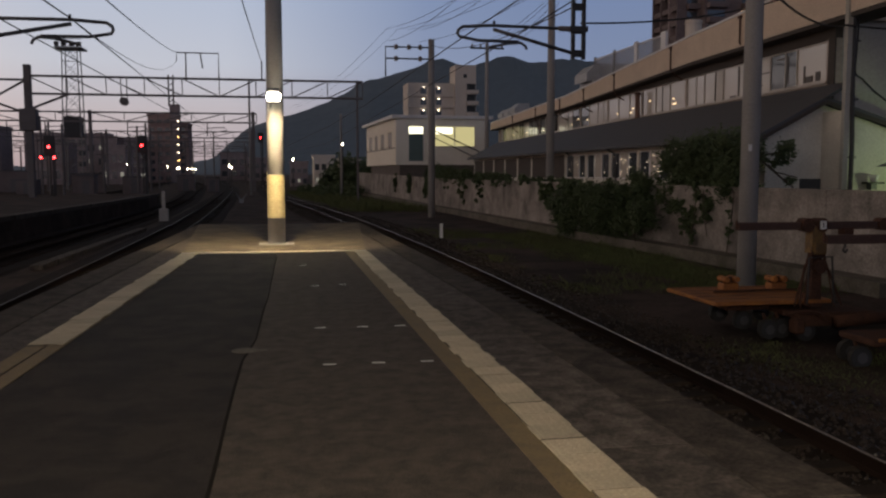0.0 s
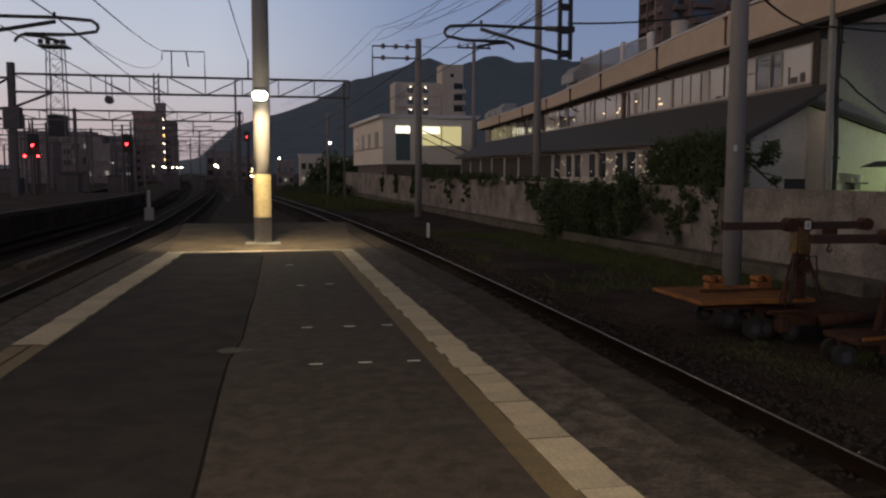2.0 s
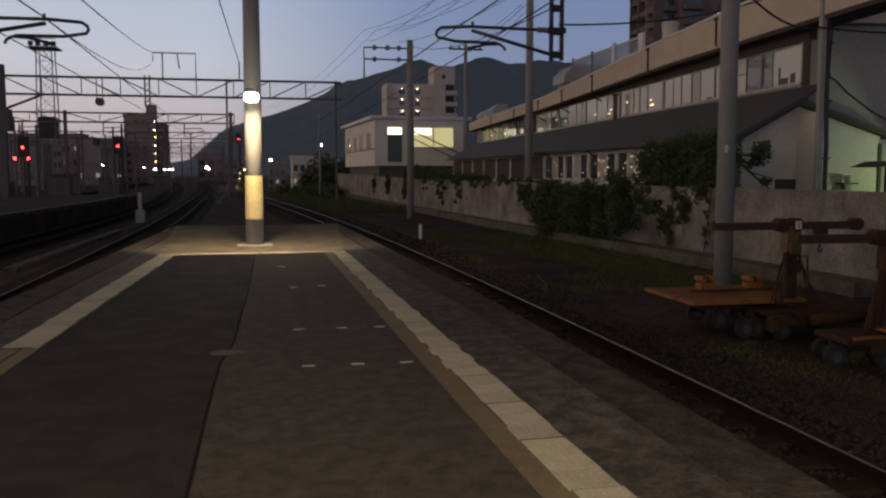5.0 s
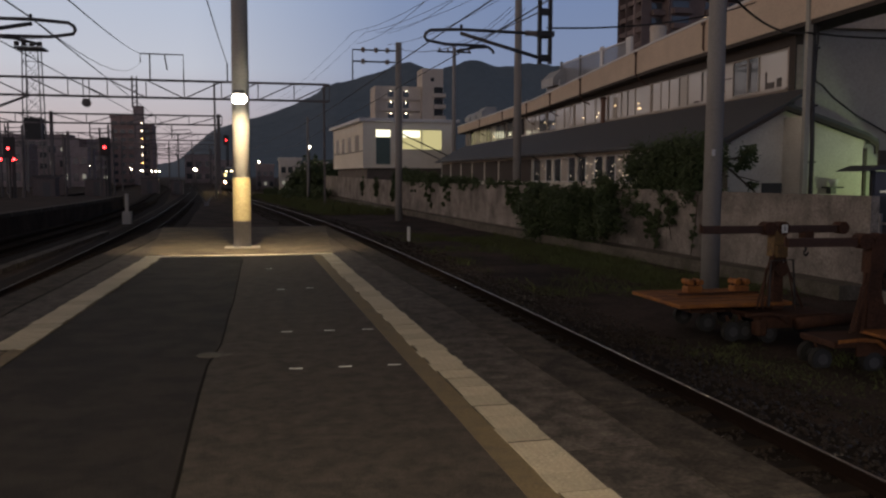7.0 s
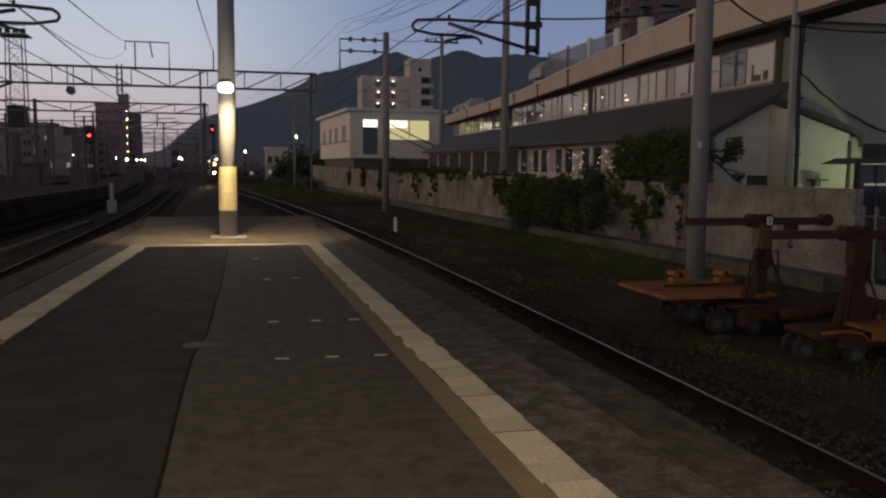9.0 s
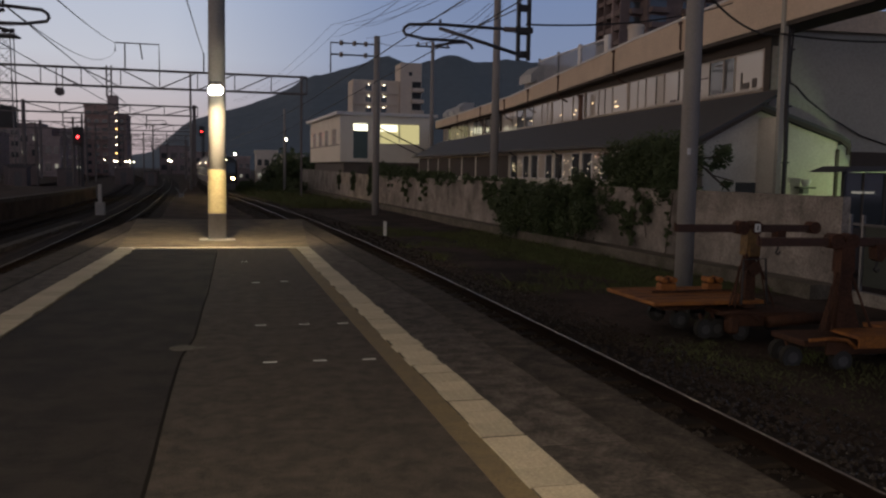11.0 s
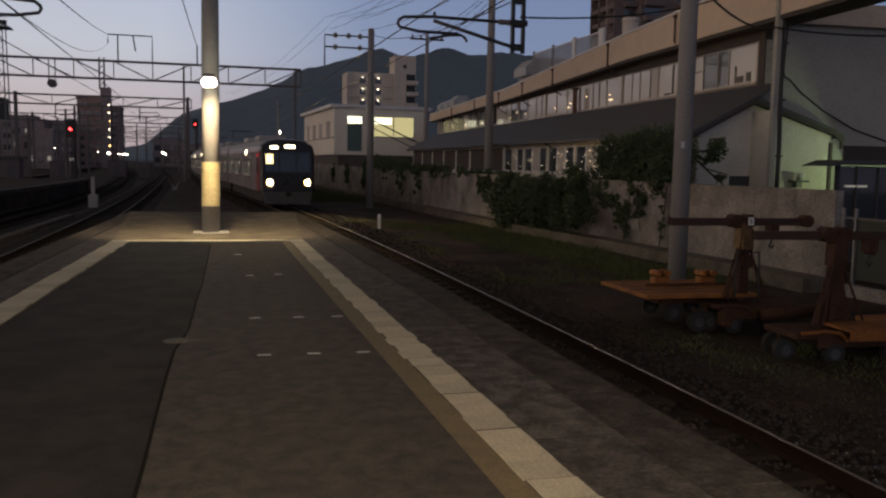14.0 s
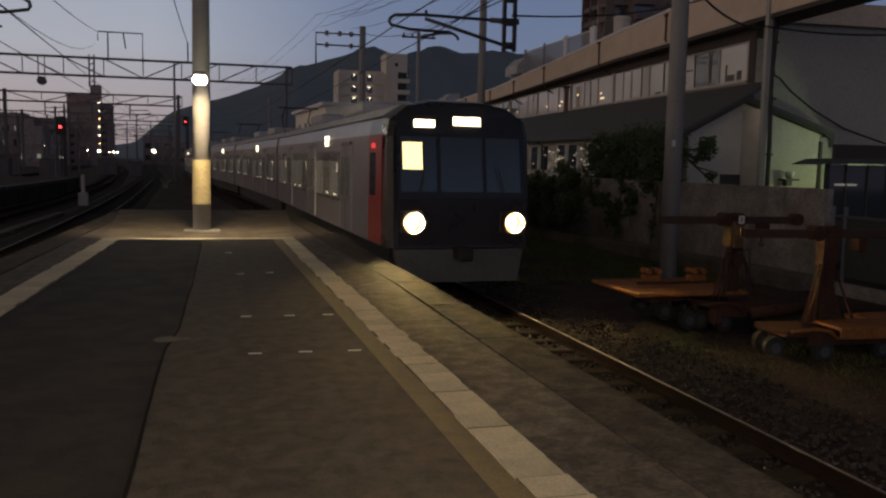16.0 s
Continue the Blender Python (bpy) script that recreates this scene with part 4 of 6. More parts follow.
for x in (-10.15, -9.75):
    part("drop_post", rod(B(), (x, 0, 7.7), (x, 0, 10.45), 0.07, 0.07, 8), YARD_STEEL, g)
for z in (8.0, 8.5, 9.0, 9.5, 10.0):
    part("drop_batten", rod(B(), (-10.15, 0, z), (-9.75, 0, z + 0.3), 0.04, n=5), YARD_STEEL, g)
for y, xa, xb, posts in ((128, -50, -4, (-49, -27, -4.5)), (185, -62, -6, (-61, -36, -7)), (245, -75, -9, (-74, -42, -9.5)), (310, -90, -13, (-88, -50, -13.5)), (390, -100, -18, (-98, -55, -18.5))):
    gantry(y, xa, xb, 9.0, 10.3, [(x, 10.6, 0.22) for x in posts], "dark lattice gantry far down the yard", 4.5, 0.10)
# arms and droppers under the far gantries
rnd = random.Random(21)
for y, xs in ((128, (-44, -38, -33, -22, -16, -11)), (185, (-55, -47, -29, -20, -12)), (245, (-60, -50, -33, -20)), (310, (-60, -40, -25))):
    for x in xs:
        c = thing("wire_support", "dark drop arm for the overhead wire", "wire support", (x, y, 0), 0, "drop arms")
        part("drop_tube", rod(B(), (0, 0, 7.0), (0, 0, 9.1), 0.09, n=6), YARD_STEEL, c)
        part("arm", pipe(B(), [(0, 0, 8.2), (2.4, 0, 8.3), (2.8, 0, 7.9), (0.6, 0, 7.5)], 0.06), YARD_STEEL, c)
# lone masts and signal posts in the yard
for x, y, h in ((-31, 118, 9.0), (-25.5, 150, 8.2), (-17.0, 105, 7.2), (-16.2, 106, 7.6), (-38, 160, 9.5), (-20.5, 200, 9), (-13.5, 170, 9.5), (-30, 175, 8), (-9.5, 210, 9), (-26, 108, 7.5), (-28.5, 112, 8.0), (-23, 116, 6.5), (-19, 128, 8.5), (-36, 140, 9.0), (-33, 165, 9.2), (-22, 158, 8.8),
                (-45, 180, 10.0), (-40, 200, 10.5), (-52, 195, 10.0), (-17, 190, 9.0), (-25, 225, 10.5), (-15.5, 240, 10.0), (-60, 215, 11.0)):
    m = thing("yard_mast", "thin dark mast standing in the yard", "mast", (x, y, GROUND_Z), 0, "yard masts")
    part("pole", rod(B(), (0, 0, 0), (0, 0, h - GROUND_Z), 0.16, 0.12, 8), YARD_STEEL, m)
    part("crossarm", box(B(), -0.9, 0.9, -0.06, 0.06, h - 1.4, h - 1.28), YARD_STEEL, m)


def flood_tower():
    t = thing("floodlight_tower", "tall steel lattice floodlight tower in the yard", "tower", (-34.2, 150, GROUND_Z))
    h, a, b = 23.5, 1.60, 1.15
    for sx in (-1, 1):
        for sy in (-1, 1):
            part("leg", rod(B(), (sx * a, sy * a, 0), (sx * b, sy * b, h), 0.12, 0.10, 6), LATTICE, t)
    n = 9
    for i in range(n):
        z0, z1 = h * i / n, h * (i + 1) / n
        w0, w1 = a + (b - a) * i / n, a + (b - a) * (i + 1) / n
        for sy in (-1, 1):
            part("brace", rod(B(), (-w0, sy * w0, z0), (w1, sy * w1, z1), 0.035, n=5), LATTICE, t)
            part("brace", rod(B(), (w0, sy * w0, z0), (-w1, sy * w1, z1), 0.035, n=5), LATTICE, t)
        part("ring", box(B(), -w1, w1, -w1 - 0.05, -w1 + 0.05, z1 - 0.05, z1 + 0.05), LATTICE, t)
    part("service_deck", box(B(), -2.1, 2.1, -2.1, 2.1, h - 0.6, h - 0.35), LATTICE, t)
    for z in (h + 0.2, h + 0.8):
        part("deck_rail", box(B(), -2.1, 2.1, -2.12, -2.02, z, z + 0.1), LATTICE, t)
    for x in (-1.7, -0.6, 0.6, 1.7):
        part("floodlight", box(B(), x - 0.35, x + 0.35, -2.4, -1.9, h - 0.3, h + 0.4, 0.06), DARK_STEEL, t)
    part("cabinet", box(B(), -1.2, 1.2, -1.6, 1.6, 8.6, 12.0), DARK_STEEL, t)


flood_tower()


def signal(x, y, z, lamps, label):
    """A signal post with a dark board, hoods and red lamps (offset, height)."""
    t = thing("railway_signal", label, "signal", (x, y, 0), 0, "red signals")
    part("post", rod(B(), (0, 0.15, GROUND_Z), (0, 0.15, z + 1.2), 0.09, 0.08, 8), DARK_STEEL, t)
    part("board", box(B(), -0.55, 0.55, 0, 0.1, z - 0.9, z + 1.1, 0.05), DARK_STEEL, t)
    for dx, dz in lamps:
        part("hood", rod(B(), (dx, -0.3, z + dz + 0.1), (dx, 0, z + dz + 0.1), 0.2, 0.2, 8), DARK_STEEL, t)
        part("lamp", rod(B(), (dx, -0.33, z + dz), (dx, -0.305, z + dz), 0.13, 0.13, 10), RED_GLOW, t, "glowing red lamp")
    part("ladder", box(B(), 0.18, 0.5, 0.2, 0.25, GROUND_Z, z - 0.4), DARK_STEEL, t)


signal(-15.7, 100, 4.8, ((0, 0),), "signal post showing a red lamp")
signal(-22.9, 90, 4.3, ((0, 0), (-0.72, -1.05), (0.5, -1.05)), "signal post showing three red lamps")
signal(-4.9, 180, 8.9, ((0, 0),), "far signal showing a red lamp")


def yard_lamp(x, y, z, r, label, m=YARD_GLOW):
    t = thing("yard_lamp", label, "yard lamp", (x, y, 0), 0, "far yard lamps")
    part("post", rod(B(), (0, 0.2, GROUND_Z), (0, 0.2, z + 0.3), 0.07, 0.06, 6), DARK_STEEL, t)
    part("lamp_head", rod(B(), (0, -0.2, z), (0, 0.2, z + 0.1), r * 0.34, r * 0.30, 10), m, t, "glowing lamp head")


for x, y, z, r in ((-23.8, 200, 2.75, 0.5), (-21.7, 200, 2.6, 0.28), (-20.8, 200, 2.6, 0.28), (-20.0, 200, 2.6, 0.28), (-18.3, 205, 3.0, 0.2), (-9.4, 150, 2.8, 0.42), (-9.1, 151, 2.6, 0.25),
                   (1.45, 160, 4.2, 0.45), (8.1, 122, 5.8, 0.35), (-26.0, 200, 3.0, 0.2), (-33, 190, 3.5, 0.15), (-41, 190, 3.6, 0.15)):
    yard_lamp(x, y, z, r, "bright lamp on a short post in the yard")


# ---- catenary at the near support ----
def cantilever(x0, mirror, z, reach, label):
    """A bent-tube cantilever hung from a lattice drop post. x0: the post; mirror: the side it points to."""
    y = 18.0
    t = thing("catenary_cantilever", label, "cantilever", (x0, y, z), 0, "cantilevers")
    s = mirror
    for dx in (-0.12, 0.12):
        part("post_angle", box(B(), dx - 0.035, dx + 0.035, -0.05, 0.05, -0.65, 4.0), DARK_STEEL, t)
    for k in range(9):
        part("batten", box(B(), -0.085, 0.085, -0.03, 0.03, -0.6 + 0.5 * k, -0.45 + 0.5 * k), DARK_STEEL, t)
    w = reach
    part("top_tube", pipe(B(), [(0, 0, 0), (s * (w - 0.75), 0, 0.02), (s * (w - 0.12), 0, -0.02), (s * (w - 0.02), 0, -0.09), (s * w, 0, -0.16), (s * (w - 0.04), 0, -0.23),
                                (s * (w - 0.45), 0, -0.30), (s * (w - 1.35), 0, -0.31)], 0.035, 8), STEEL, t, smooth=True)
    part("strut_tube", pipe(B(), [(0, 0, -0.55), (s * (w - 0.78), 0, -0.06)], 0.04, 8), STEEL, t, smooth=True)
    part("clamp", box(B(), min(s * (w - 1.0), s * (w - 1.3)), max(s * (w - 1.0), s * (w - 1.3)), -0.05, 0.05, -0.36, -0.29), DARK_STEEL, t)
    part("steady_arm", pipe(B(), [(s * (w - 0.70), 0, -0.44), (s * (w - 1.1), 0, -0.35), (s * (w - 1.40), 0, -0.33), (s * (w - 1.5), 0, -0.40), (s * (w - 1.53), 0, -0.47)], 0.03, 6), STEEL, t)
    part("insulator", rod(B(), (s * 0.15, 0, 0), (s * 0.45, 0, 0.002), 0.06, 0.06, 10), PORCELAIN, t)
    part("wire_clamp", rod(B(), (s * (w - 0.8), 0, 0.0), (s * (w - 0.8), 0, 0.12), 0.03, 0.03, 6), DARK_STEEL, t)
    part("base_clamp", box(B(), -0.2, 0.2, -0.07, 0.07, -0.06, 0.06), DARK_STEEL, t)


cantilever(6.34, -1, 4.87, 2.69, "bent-tube catenary cantilever over the platform track")
cantilever(-6.6, 1, 4.72, 3.30, "bent-tube catenary cantilever over the other track")
beam = thing("support_beam", "steel beam carrying the drop posts above the tracks", "beam", (0, 18.0, 8.75))
part("top_chord", box(B(), -7.6, 10.6, -0.1, 0.1, 0.7, 0.85), DARK_STEEL, beam)
part("bottom_chord", box(B(), -7.6, 10.6, -0.1, 0.1, 0.0, 0.14), DARK_STEEL, beam)
for k in range(12):
    part("brace", rod(B(), (-7.5 + 1.5 * k, 0, 0.1), (-6.75 + 1.5 * k, 0, 0.75), 0.04, n=5), DARK_STEEL, beam)
    part("brace", rod(B(), (-6.75 + 1.5 * k, 0, 0.75), (-6.0 + 1.5 * k, 0, 0.1), 0.04, n=5), DARK_STEEL, beam)


def concrete_pole(x, y, h, r0, r1, label, z0=GROUND_Z, lean=0.0):
    t = thing("concrete_pole", label, "pole", (x, y, z0), 0, "poles")
    part("shaft", rod(B(), (0, 0, 0), (lean, 0, h - z0), r0, r1, 18), POLE_CON, t, smooth=True)
    return t


p = concrete_pole(10.52, 18.0, 10.2, 0.215, 0.185, "thick round concrete catenary pole in the grass")
part("clamp_band", rod(B(), (0.0, 0, 7.02), (0.0, 0, 7.22), 0.225, 0.225, 18), STEEL, p)
part("cross_arm", pipe(B(), [(0.2, 0, 7.12), (1.2, 0.2, 7.25), (2.2, 0.4, 7.7)], 0.05), STEEL, p, "grey tube arm")
part("label_plate", box(B(), -0.16, -0.08, -0.212, -0.19, 3.3, 3.45), COPE_WHITE, p)
concrete_pole(-7.4, 18.0, 10.2, 0.235, 0.20, "round concrete catenary pole beside the other track")
p = concrete_pole(14.33, 45.0, 13.0, 0.24, 0.18, "slender round pole behind the boundary wall")
p = concrete_pole(9.0, 52.5, 9.95, 0.22, 0.19, "concrete pole with a wire frame beside the wall")
part("wire_frame", pipe(B(), [(-2.85, 0, 8.7), (-2.85, 0, 10.5), (0, 0, 10.5)], 0.05), DARK_STEEL, p)
part("frame_arm", pipe(B(), [(-2.85, 0, 9.8), (0, 0, 9.8)], 0.05), DARK_STEEL, p)
for x, z in ((-2.2, 10.5), (-1.4, 10.5), (-0.7, 10.5), (-2.2, 9.8), (-0.7, 9.8)):
    part("insulator", rod(B(), (x, 0, z - 0.14), (x, 0, z + 0.14), 0.12, 0.12, 8), PORCELAIN, p)
p = concrete_pole(18.62, 78.0, 13.7, 0.22, 0.16, "wooden-looking utility pole with a crossarm")
part("crossarm", box(B(), -1.6, 1.6, -0.08, 0.08, 14.25, 14.4), DARK_STEEL, p)
for x in (-1.4, -0.6, 0.6, 1.4):
    part("insulator", rod(B(), (x, 0, 14.4), (x, 0, 14.7), 0.10, 0.08, 8), PORCELAIN, p)
concrete_pole(-4.3, 110, 13.3, 0.16, 0.12, "thin far mast behind the lamp post")
concrete_pole(6.2, 96, 8.3, 0.15, 0.12, "thin dark mast at the bend of the track")


# ---- overhead wires ----
def wire(a, b, sag, label, r=0.013, n=14):
    a, b = Vector(a), Vector(b)
    pts = []
    for i in range(n + 1):
        s = i / n
        q = a.lerp(b, s)
        q.z -= sag * 4 * s * (1 - s)
        pts.append(q)
    t = part("overhead_wire", pipe(B(), pts, r, 5), WIRE)
    tagged(t, label, "wire", "overhead wires")


def wire_points(pts, label, r=0.013):
    tagged(part("overhead_wire", pipe(B(), pts, r, 5), WIRE), label, "wire", "overhead wires")


# contact and messenger wires over both platform tracks
wire_points([(4.72, -20.00, 4.79), (5.02, 18.00, 4.74), (2.80, 57.00, 3.69), (0.3, 92, 3.9), (-2.9, 140, 4.1), (-4.2, 220, 4.2)], "contact wire over the platform track")
wire_points([(3.94, -20.00, 5.35), (4.24, 8.00, 4.75), (4.24, 18.00, 4.95), (3.53, 37.50, 4.74), (2.81, 57.00, 4.77), (0.3, 92, 4.6), (-2.9, 140, 5.0), (-4.2, 220, 5.0)], "messenger wire over the platform track", 0.015)
wire_points([(-4.76, -20.00, 4.53), (-4.96, 18.00, 4.48), (-6.19, 80.00, 5.12), (-8.0, 128, 5.3), (-12, 185, 5.3)], "contact wire over the other track")
wire_points([(-3.84, -20.00, 5.20), (-4.14, 8.00, 4.70), (-4.14, 18.00, 4.80), (-6.19, 80.00, 5.28), (-8.0, 128, 5.9), (-12, 185, 5.9)], "messenger wire over the other track", 0.015)
wire((-4.14, 18.00, 4.80), (-9.4, 80, 11.7), 0.9, "thin wire rising to the gantry frame", 0.012)
wire((-9.3, 80, 12.4), (-3.6, 10.5, 5.2), 0.3, "dark feeder wire above the yard", 0.02)
wire_points([(-1.85, 12, 9.6), (-1.87, 18, 9.55), (-1.9, 30, 9.6), (-1.93, 40, 9.95), (-1.95, 60, 10.8), (-1.96, 80, 11.8)], "thick feeder wire above the platform", 0.03)
part("feeder_post", rod(B(), (-1.96, 0, 10.2), (-1.96, 0, 11.9), 0.06), DARK_STEEL, g)
wire((-34, 80, 10.2), (-7.4, 18, 6.0), 0.8, "dark wire crossing the yard", 0.014)
for k, (xa, za, xb, zb) in enumerate(((6.2, 10.5, 7.4, 7.6), (6.9, 10.5, 8.6, 7.7), (7.6, 10.5, 9.6, 7.8), (8.3, 10.5, 6.8, 7.2), (6.4, 9.8, 5.6, 6.9), (8.3, 9.8, 8.0, 6.8))):
    wire((xa, 52.5, za), (xb, 15.0, zb + 0.6), 0.7, "power wire beside the track", 0.011)
    if k < 2:
        wire((xa, 52.5, za), (xa - 5.5, 110.0, za - 0.5), 0.8, "power wire beside the track", 0.009)
for dx in (-1.4, -0.6, 0.6, 1.4):
    wire((18.62 + dx, 78, 13.8), (14.3 + dx * 0.3, 45, 10.9), 0.6, "power wire between poles", 0.014)
wire((6.4, 18, 5.0), (16.9, 26.5, 7.7), 0.25, "thick cable to the building", 0.022)
wire((10.6, 18, 6.15), (17.1, 24.1, 6.3), 0.35, "black cable from the pole to the building", 0.03)
wire((17.1, 24.0, 6.3), (22.5, 22.0, 6.2), 0.2, "black cable along the end of the building", 0.03)
wire((9.0, 52.5, 9.6), (6.34, 18, 5.4), 0.5, "cable to the drop post", 0.016)


# ---- on and beside the long building ----
def roof_things():
    f = thing("roof_fence", "pale slatted fence panels on the flat roof", "fence", (19.5, 0, 6.95))
    pale = mat("pale_mesh", (0.36, 0.37, 0.40), 0.7, var=0.15)
    slat = done("slat", box(B(), 0.475, 0.50, -0.04, 0.04, 0.2, 2.08), pale)
    for y0, y1 in ((43.4, 46.5), (46.95, 50.0), (50.2, 53.3)):
        k = int((y1 - y0) / 0.16)
        for i in range(k):
            o = new("slat", slat)
            o.parent, o.location = f, (0, y0 + (y1 - y0) * (i + 0.5) / k, 0)
        part("rail", box(B(), 0.45, 0.52, y0 - 0.1, y1 + 0.1, 2.09, 2.16), COPE_WHITE, f)
    for y, w in ((43.1, 0.30), (46.75, 0.20), (50.1, 0.08), (53.4, 0.08)):
        part("fence_post", box(B(), 0.42, 0.56, y - w, y + w, 0, 2.3), COPE_WHITE if w > 0.1 else LATTICE, f)
    for y in (39.8,):
        c = thing("roof_vent", "pale upright roof vent cylinder", "vent", (20.0, y, 7.2), 0, "roof vents")
        part("duct", rod(B(), (0, 0, 0), (0, 0, 1.9), 0.4, 0.4, 14), BEIGE_APT, c)
        part("cap", rod(B(), (0, 0, 1.9), (0, 0, 2.05), 0.46, 0.40, 14), BEIGE_APT, c)
    for y, s in ((53.6, 1.35), (76.0, 1.1), (79.0, 1.0), (82.0, 1.0)):
        u = thing("air_unit", "grey hooded rooftop air unit", "air unit", (17.9 + (y - 26) * 0.06, y, 6.85 if y < 60 else 6.55), 0, "air units")
        part("casing", box(B(), -0.1, 1.1 * s, -0.9 * s, 0.9 * s, 0.0, 0.85 * s, 0.06), UNIT_GREY, u)
        part("hood", prism(B(), [(-0.35 * s, 0.55 * s), (0.9 * s, 0.87 * s), (0.9 * s, 1.35 * s), (0.1, 1.35 * s), (-0.35 * s, 0.95 * s)], "y", -0.85 * s, 0.85 * s), UNIT_GREY, u)
    d = thing("wall_pipe", "dark pipe down the end of the building", "pipe", (17.50, 24.0, 0))
    part("pipe_run", pipe(B(), [(0, 0, GROUND_Z), (0.0, 0, 2.6), (-0.06, 0.0, 4.2), (-0.08, 0.1, 9.0)], 0.075, 8), DARK_STEEL, d)
    part("casing", box(B(), -0.30, -0.13, 0.0, 0.16, GROUND_Z, 9.0), GREY_WALL, d)
    part("wing_wall", box(B(), -0.30, -0.12, 0.165, 1.095, GROUND_Z, 3.70), PLASTER, d, "short plastered wing wall")
    part("cable", pipe(B(), [(0.18, 0.15, 8.4), (0.20, 0.2, 6.2), (0.24, 0.3, 5.5), (0.36, 0.5, 5.05), (0.62, 0.8, 4.88), (1.0, 1.0, 4.80), (1.6, 1.2, 4.42), (2.6, 1.3, 3.85), (4.0, 1.4, 3.25), (6.4, 1.4, 2.6)], 0.032), WIRE, d, "black sagging cable")
    for z in (2.2, 4.0, 5.8):
        part("bracket", box(B(), -0.13, 0.12, -0.05, 0.2, z, z + 0.06), DARK_STEEL, d)
    w = thing("wall_basin", "small pale fitting on the lit wall", "fitting", (19.0, 24.85, 1.35))
    part("bowl", rod(B(), (0, 0.02, 0.10), (0, 0.02, 0.34), 0.10, 0.17, 14), COPE_WHITE, w, smooth=True)
    part("shelf", box(B(), -0.32, 0.30, -0.12, 0.2, 0.04, 0.095), DARK_STEEL, w)
    part("mount", box(B(), -0.1, 0.1, 0, 0.248, -0.15, 0.04), STEEL, w)
    c = thing("porch_canopy", "dark sheet canopy over a glazed porch", "canopy", (17.60, 22.4, 0))
    part("roof_sheet", prism(B(), [(0, 1.93), (0.55, 2.12), (7.0, 2.20), (7.0, 2.06), (0.5, 1.96)], "y", -0.7, 0.6), ROOF, c)
    # sheet added behind the canopy to keep the porch lamp off the end wall
    part("spill_sheet", box(B(), 3.75, 7.0, 0.61, 3.2, 2.02, 2.10), ROOF, c)
    part("rear_parapet", box(B(), 1.6, 7.0, 0.62, 0.70, 2.11, 2.60), SOFFIT, c)
    for x in (0.50, 3.0, 6.0):
        part("post", box(B(), x - 0.05, x + 0.05, -0.5, -0.40, GROUND_Z, 2.0), DARK_STEEL, c)
    part("glazing", box(B(), 0.55, 6.9, -0.30, -0.26, 0.25, 1.94), GLASS, c)
    # board added below the glazing so the porch lamp misses the fence
    part("spill_board", box(B(), 0.55, 6.9, -0.32, -0.24, GROUND_Z, 0.25), SOFFIT, c, "dark board added to hold back the porch light")
    for x in (1.3, 2.1, 2.9, 3.7, 4.5):
        part("glazing_bar", box(B(), x - 0.02, x + 0.02, -0.36, -0.305, 0.25, 1.94), FRAME_DARK, c)
    part("sill_tube", box(B(), 0.9, 1.7, -0.345, -0.31, 1.30, 1.36), PALE_WIN, c, "faintly lit strip")
    # greenish lamp behind the porch that lights the gable end
    l = thing("porch_light", "greenish fluorescent tube hanging behind the porch", "lamp", (21.8, 22.60, 1.45))
    part("tube", rod(B(), (-0.5, 0, 0), (0.5, 0, 0), 0.02, 0.02, 8), glow("green_tube_glow", (0.75, 1.0, 0.55), 5), l)
    part("fixture", box(B(), -0.55, 0.55, -0.06, 0.06, 0.03, 0.10), STEEL, l)
    for x in (-0.4, 0.4):
        part("hanger", rod(B(), (x, 0, 0.10), (x, 0, 0.58), 0.012, n=6), STEEL, l)
    ld = bpy.data.lights.new("porch_light_source", "POINT")
    ld.energy, ld.color, ld.shadow_soft_size = 145, (0.80, 1.0, 0.50), 0.12
    lo = new("porch_light_source", ld)
    lo.location = (21.8, 22.60, 1.30)


roof_things()


def side_fence():
    t = thing("side_fence", "dark mesh fence with a pale post beyond the wall end", "fence", (13.9, 0, GROUND_Z))
    for y in (16.55, 16.15, 12.0, 8.0):
        part("post", box(B(), -0.03, 0.03, y - 0.03, y + 0.03, 0, 2.0 if y > 16 else 1.7), LATTICE if y > 16 else STEEL, t)
    part("panel", box(B(), 0.02, 0.05, 4.0, 16.1, 0.4, 1.75), mat("green_mesh", (0.045, 0.055, 0.05), 0.8, var=0.2), t)
    part("top_rail", box(B(), -0.02, 0.06, 4.0, 16.5, 1.75, 1.80), STEEL, t)
    part("kerb", box(B(), -0.1, 0.12, 4.0, 16.5, -0.1, 0.26), CONCRETE, t, "pale kerb stone")


side_fence()


# ---- trolleys in the grass ----
def wheel(parent, x, y, z, r=0.21):
    w = part("wheel", rod(B(), (x, y - 0.05, z), (x, y + 0.05, z), r, r, 18), RUBBER, parent)
    part("hub", rod(B(), (x, y - 0.075, z), (x, y - 0.052, z), r * 0.5, r * 0.4, 12), STEEL, w)
    part("rim", rod(B(), (x, y - 0.060, z), (x, y - 0.0505, z), r * 0.92, r * 0.88, 18), DARK_STEEL, w)


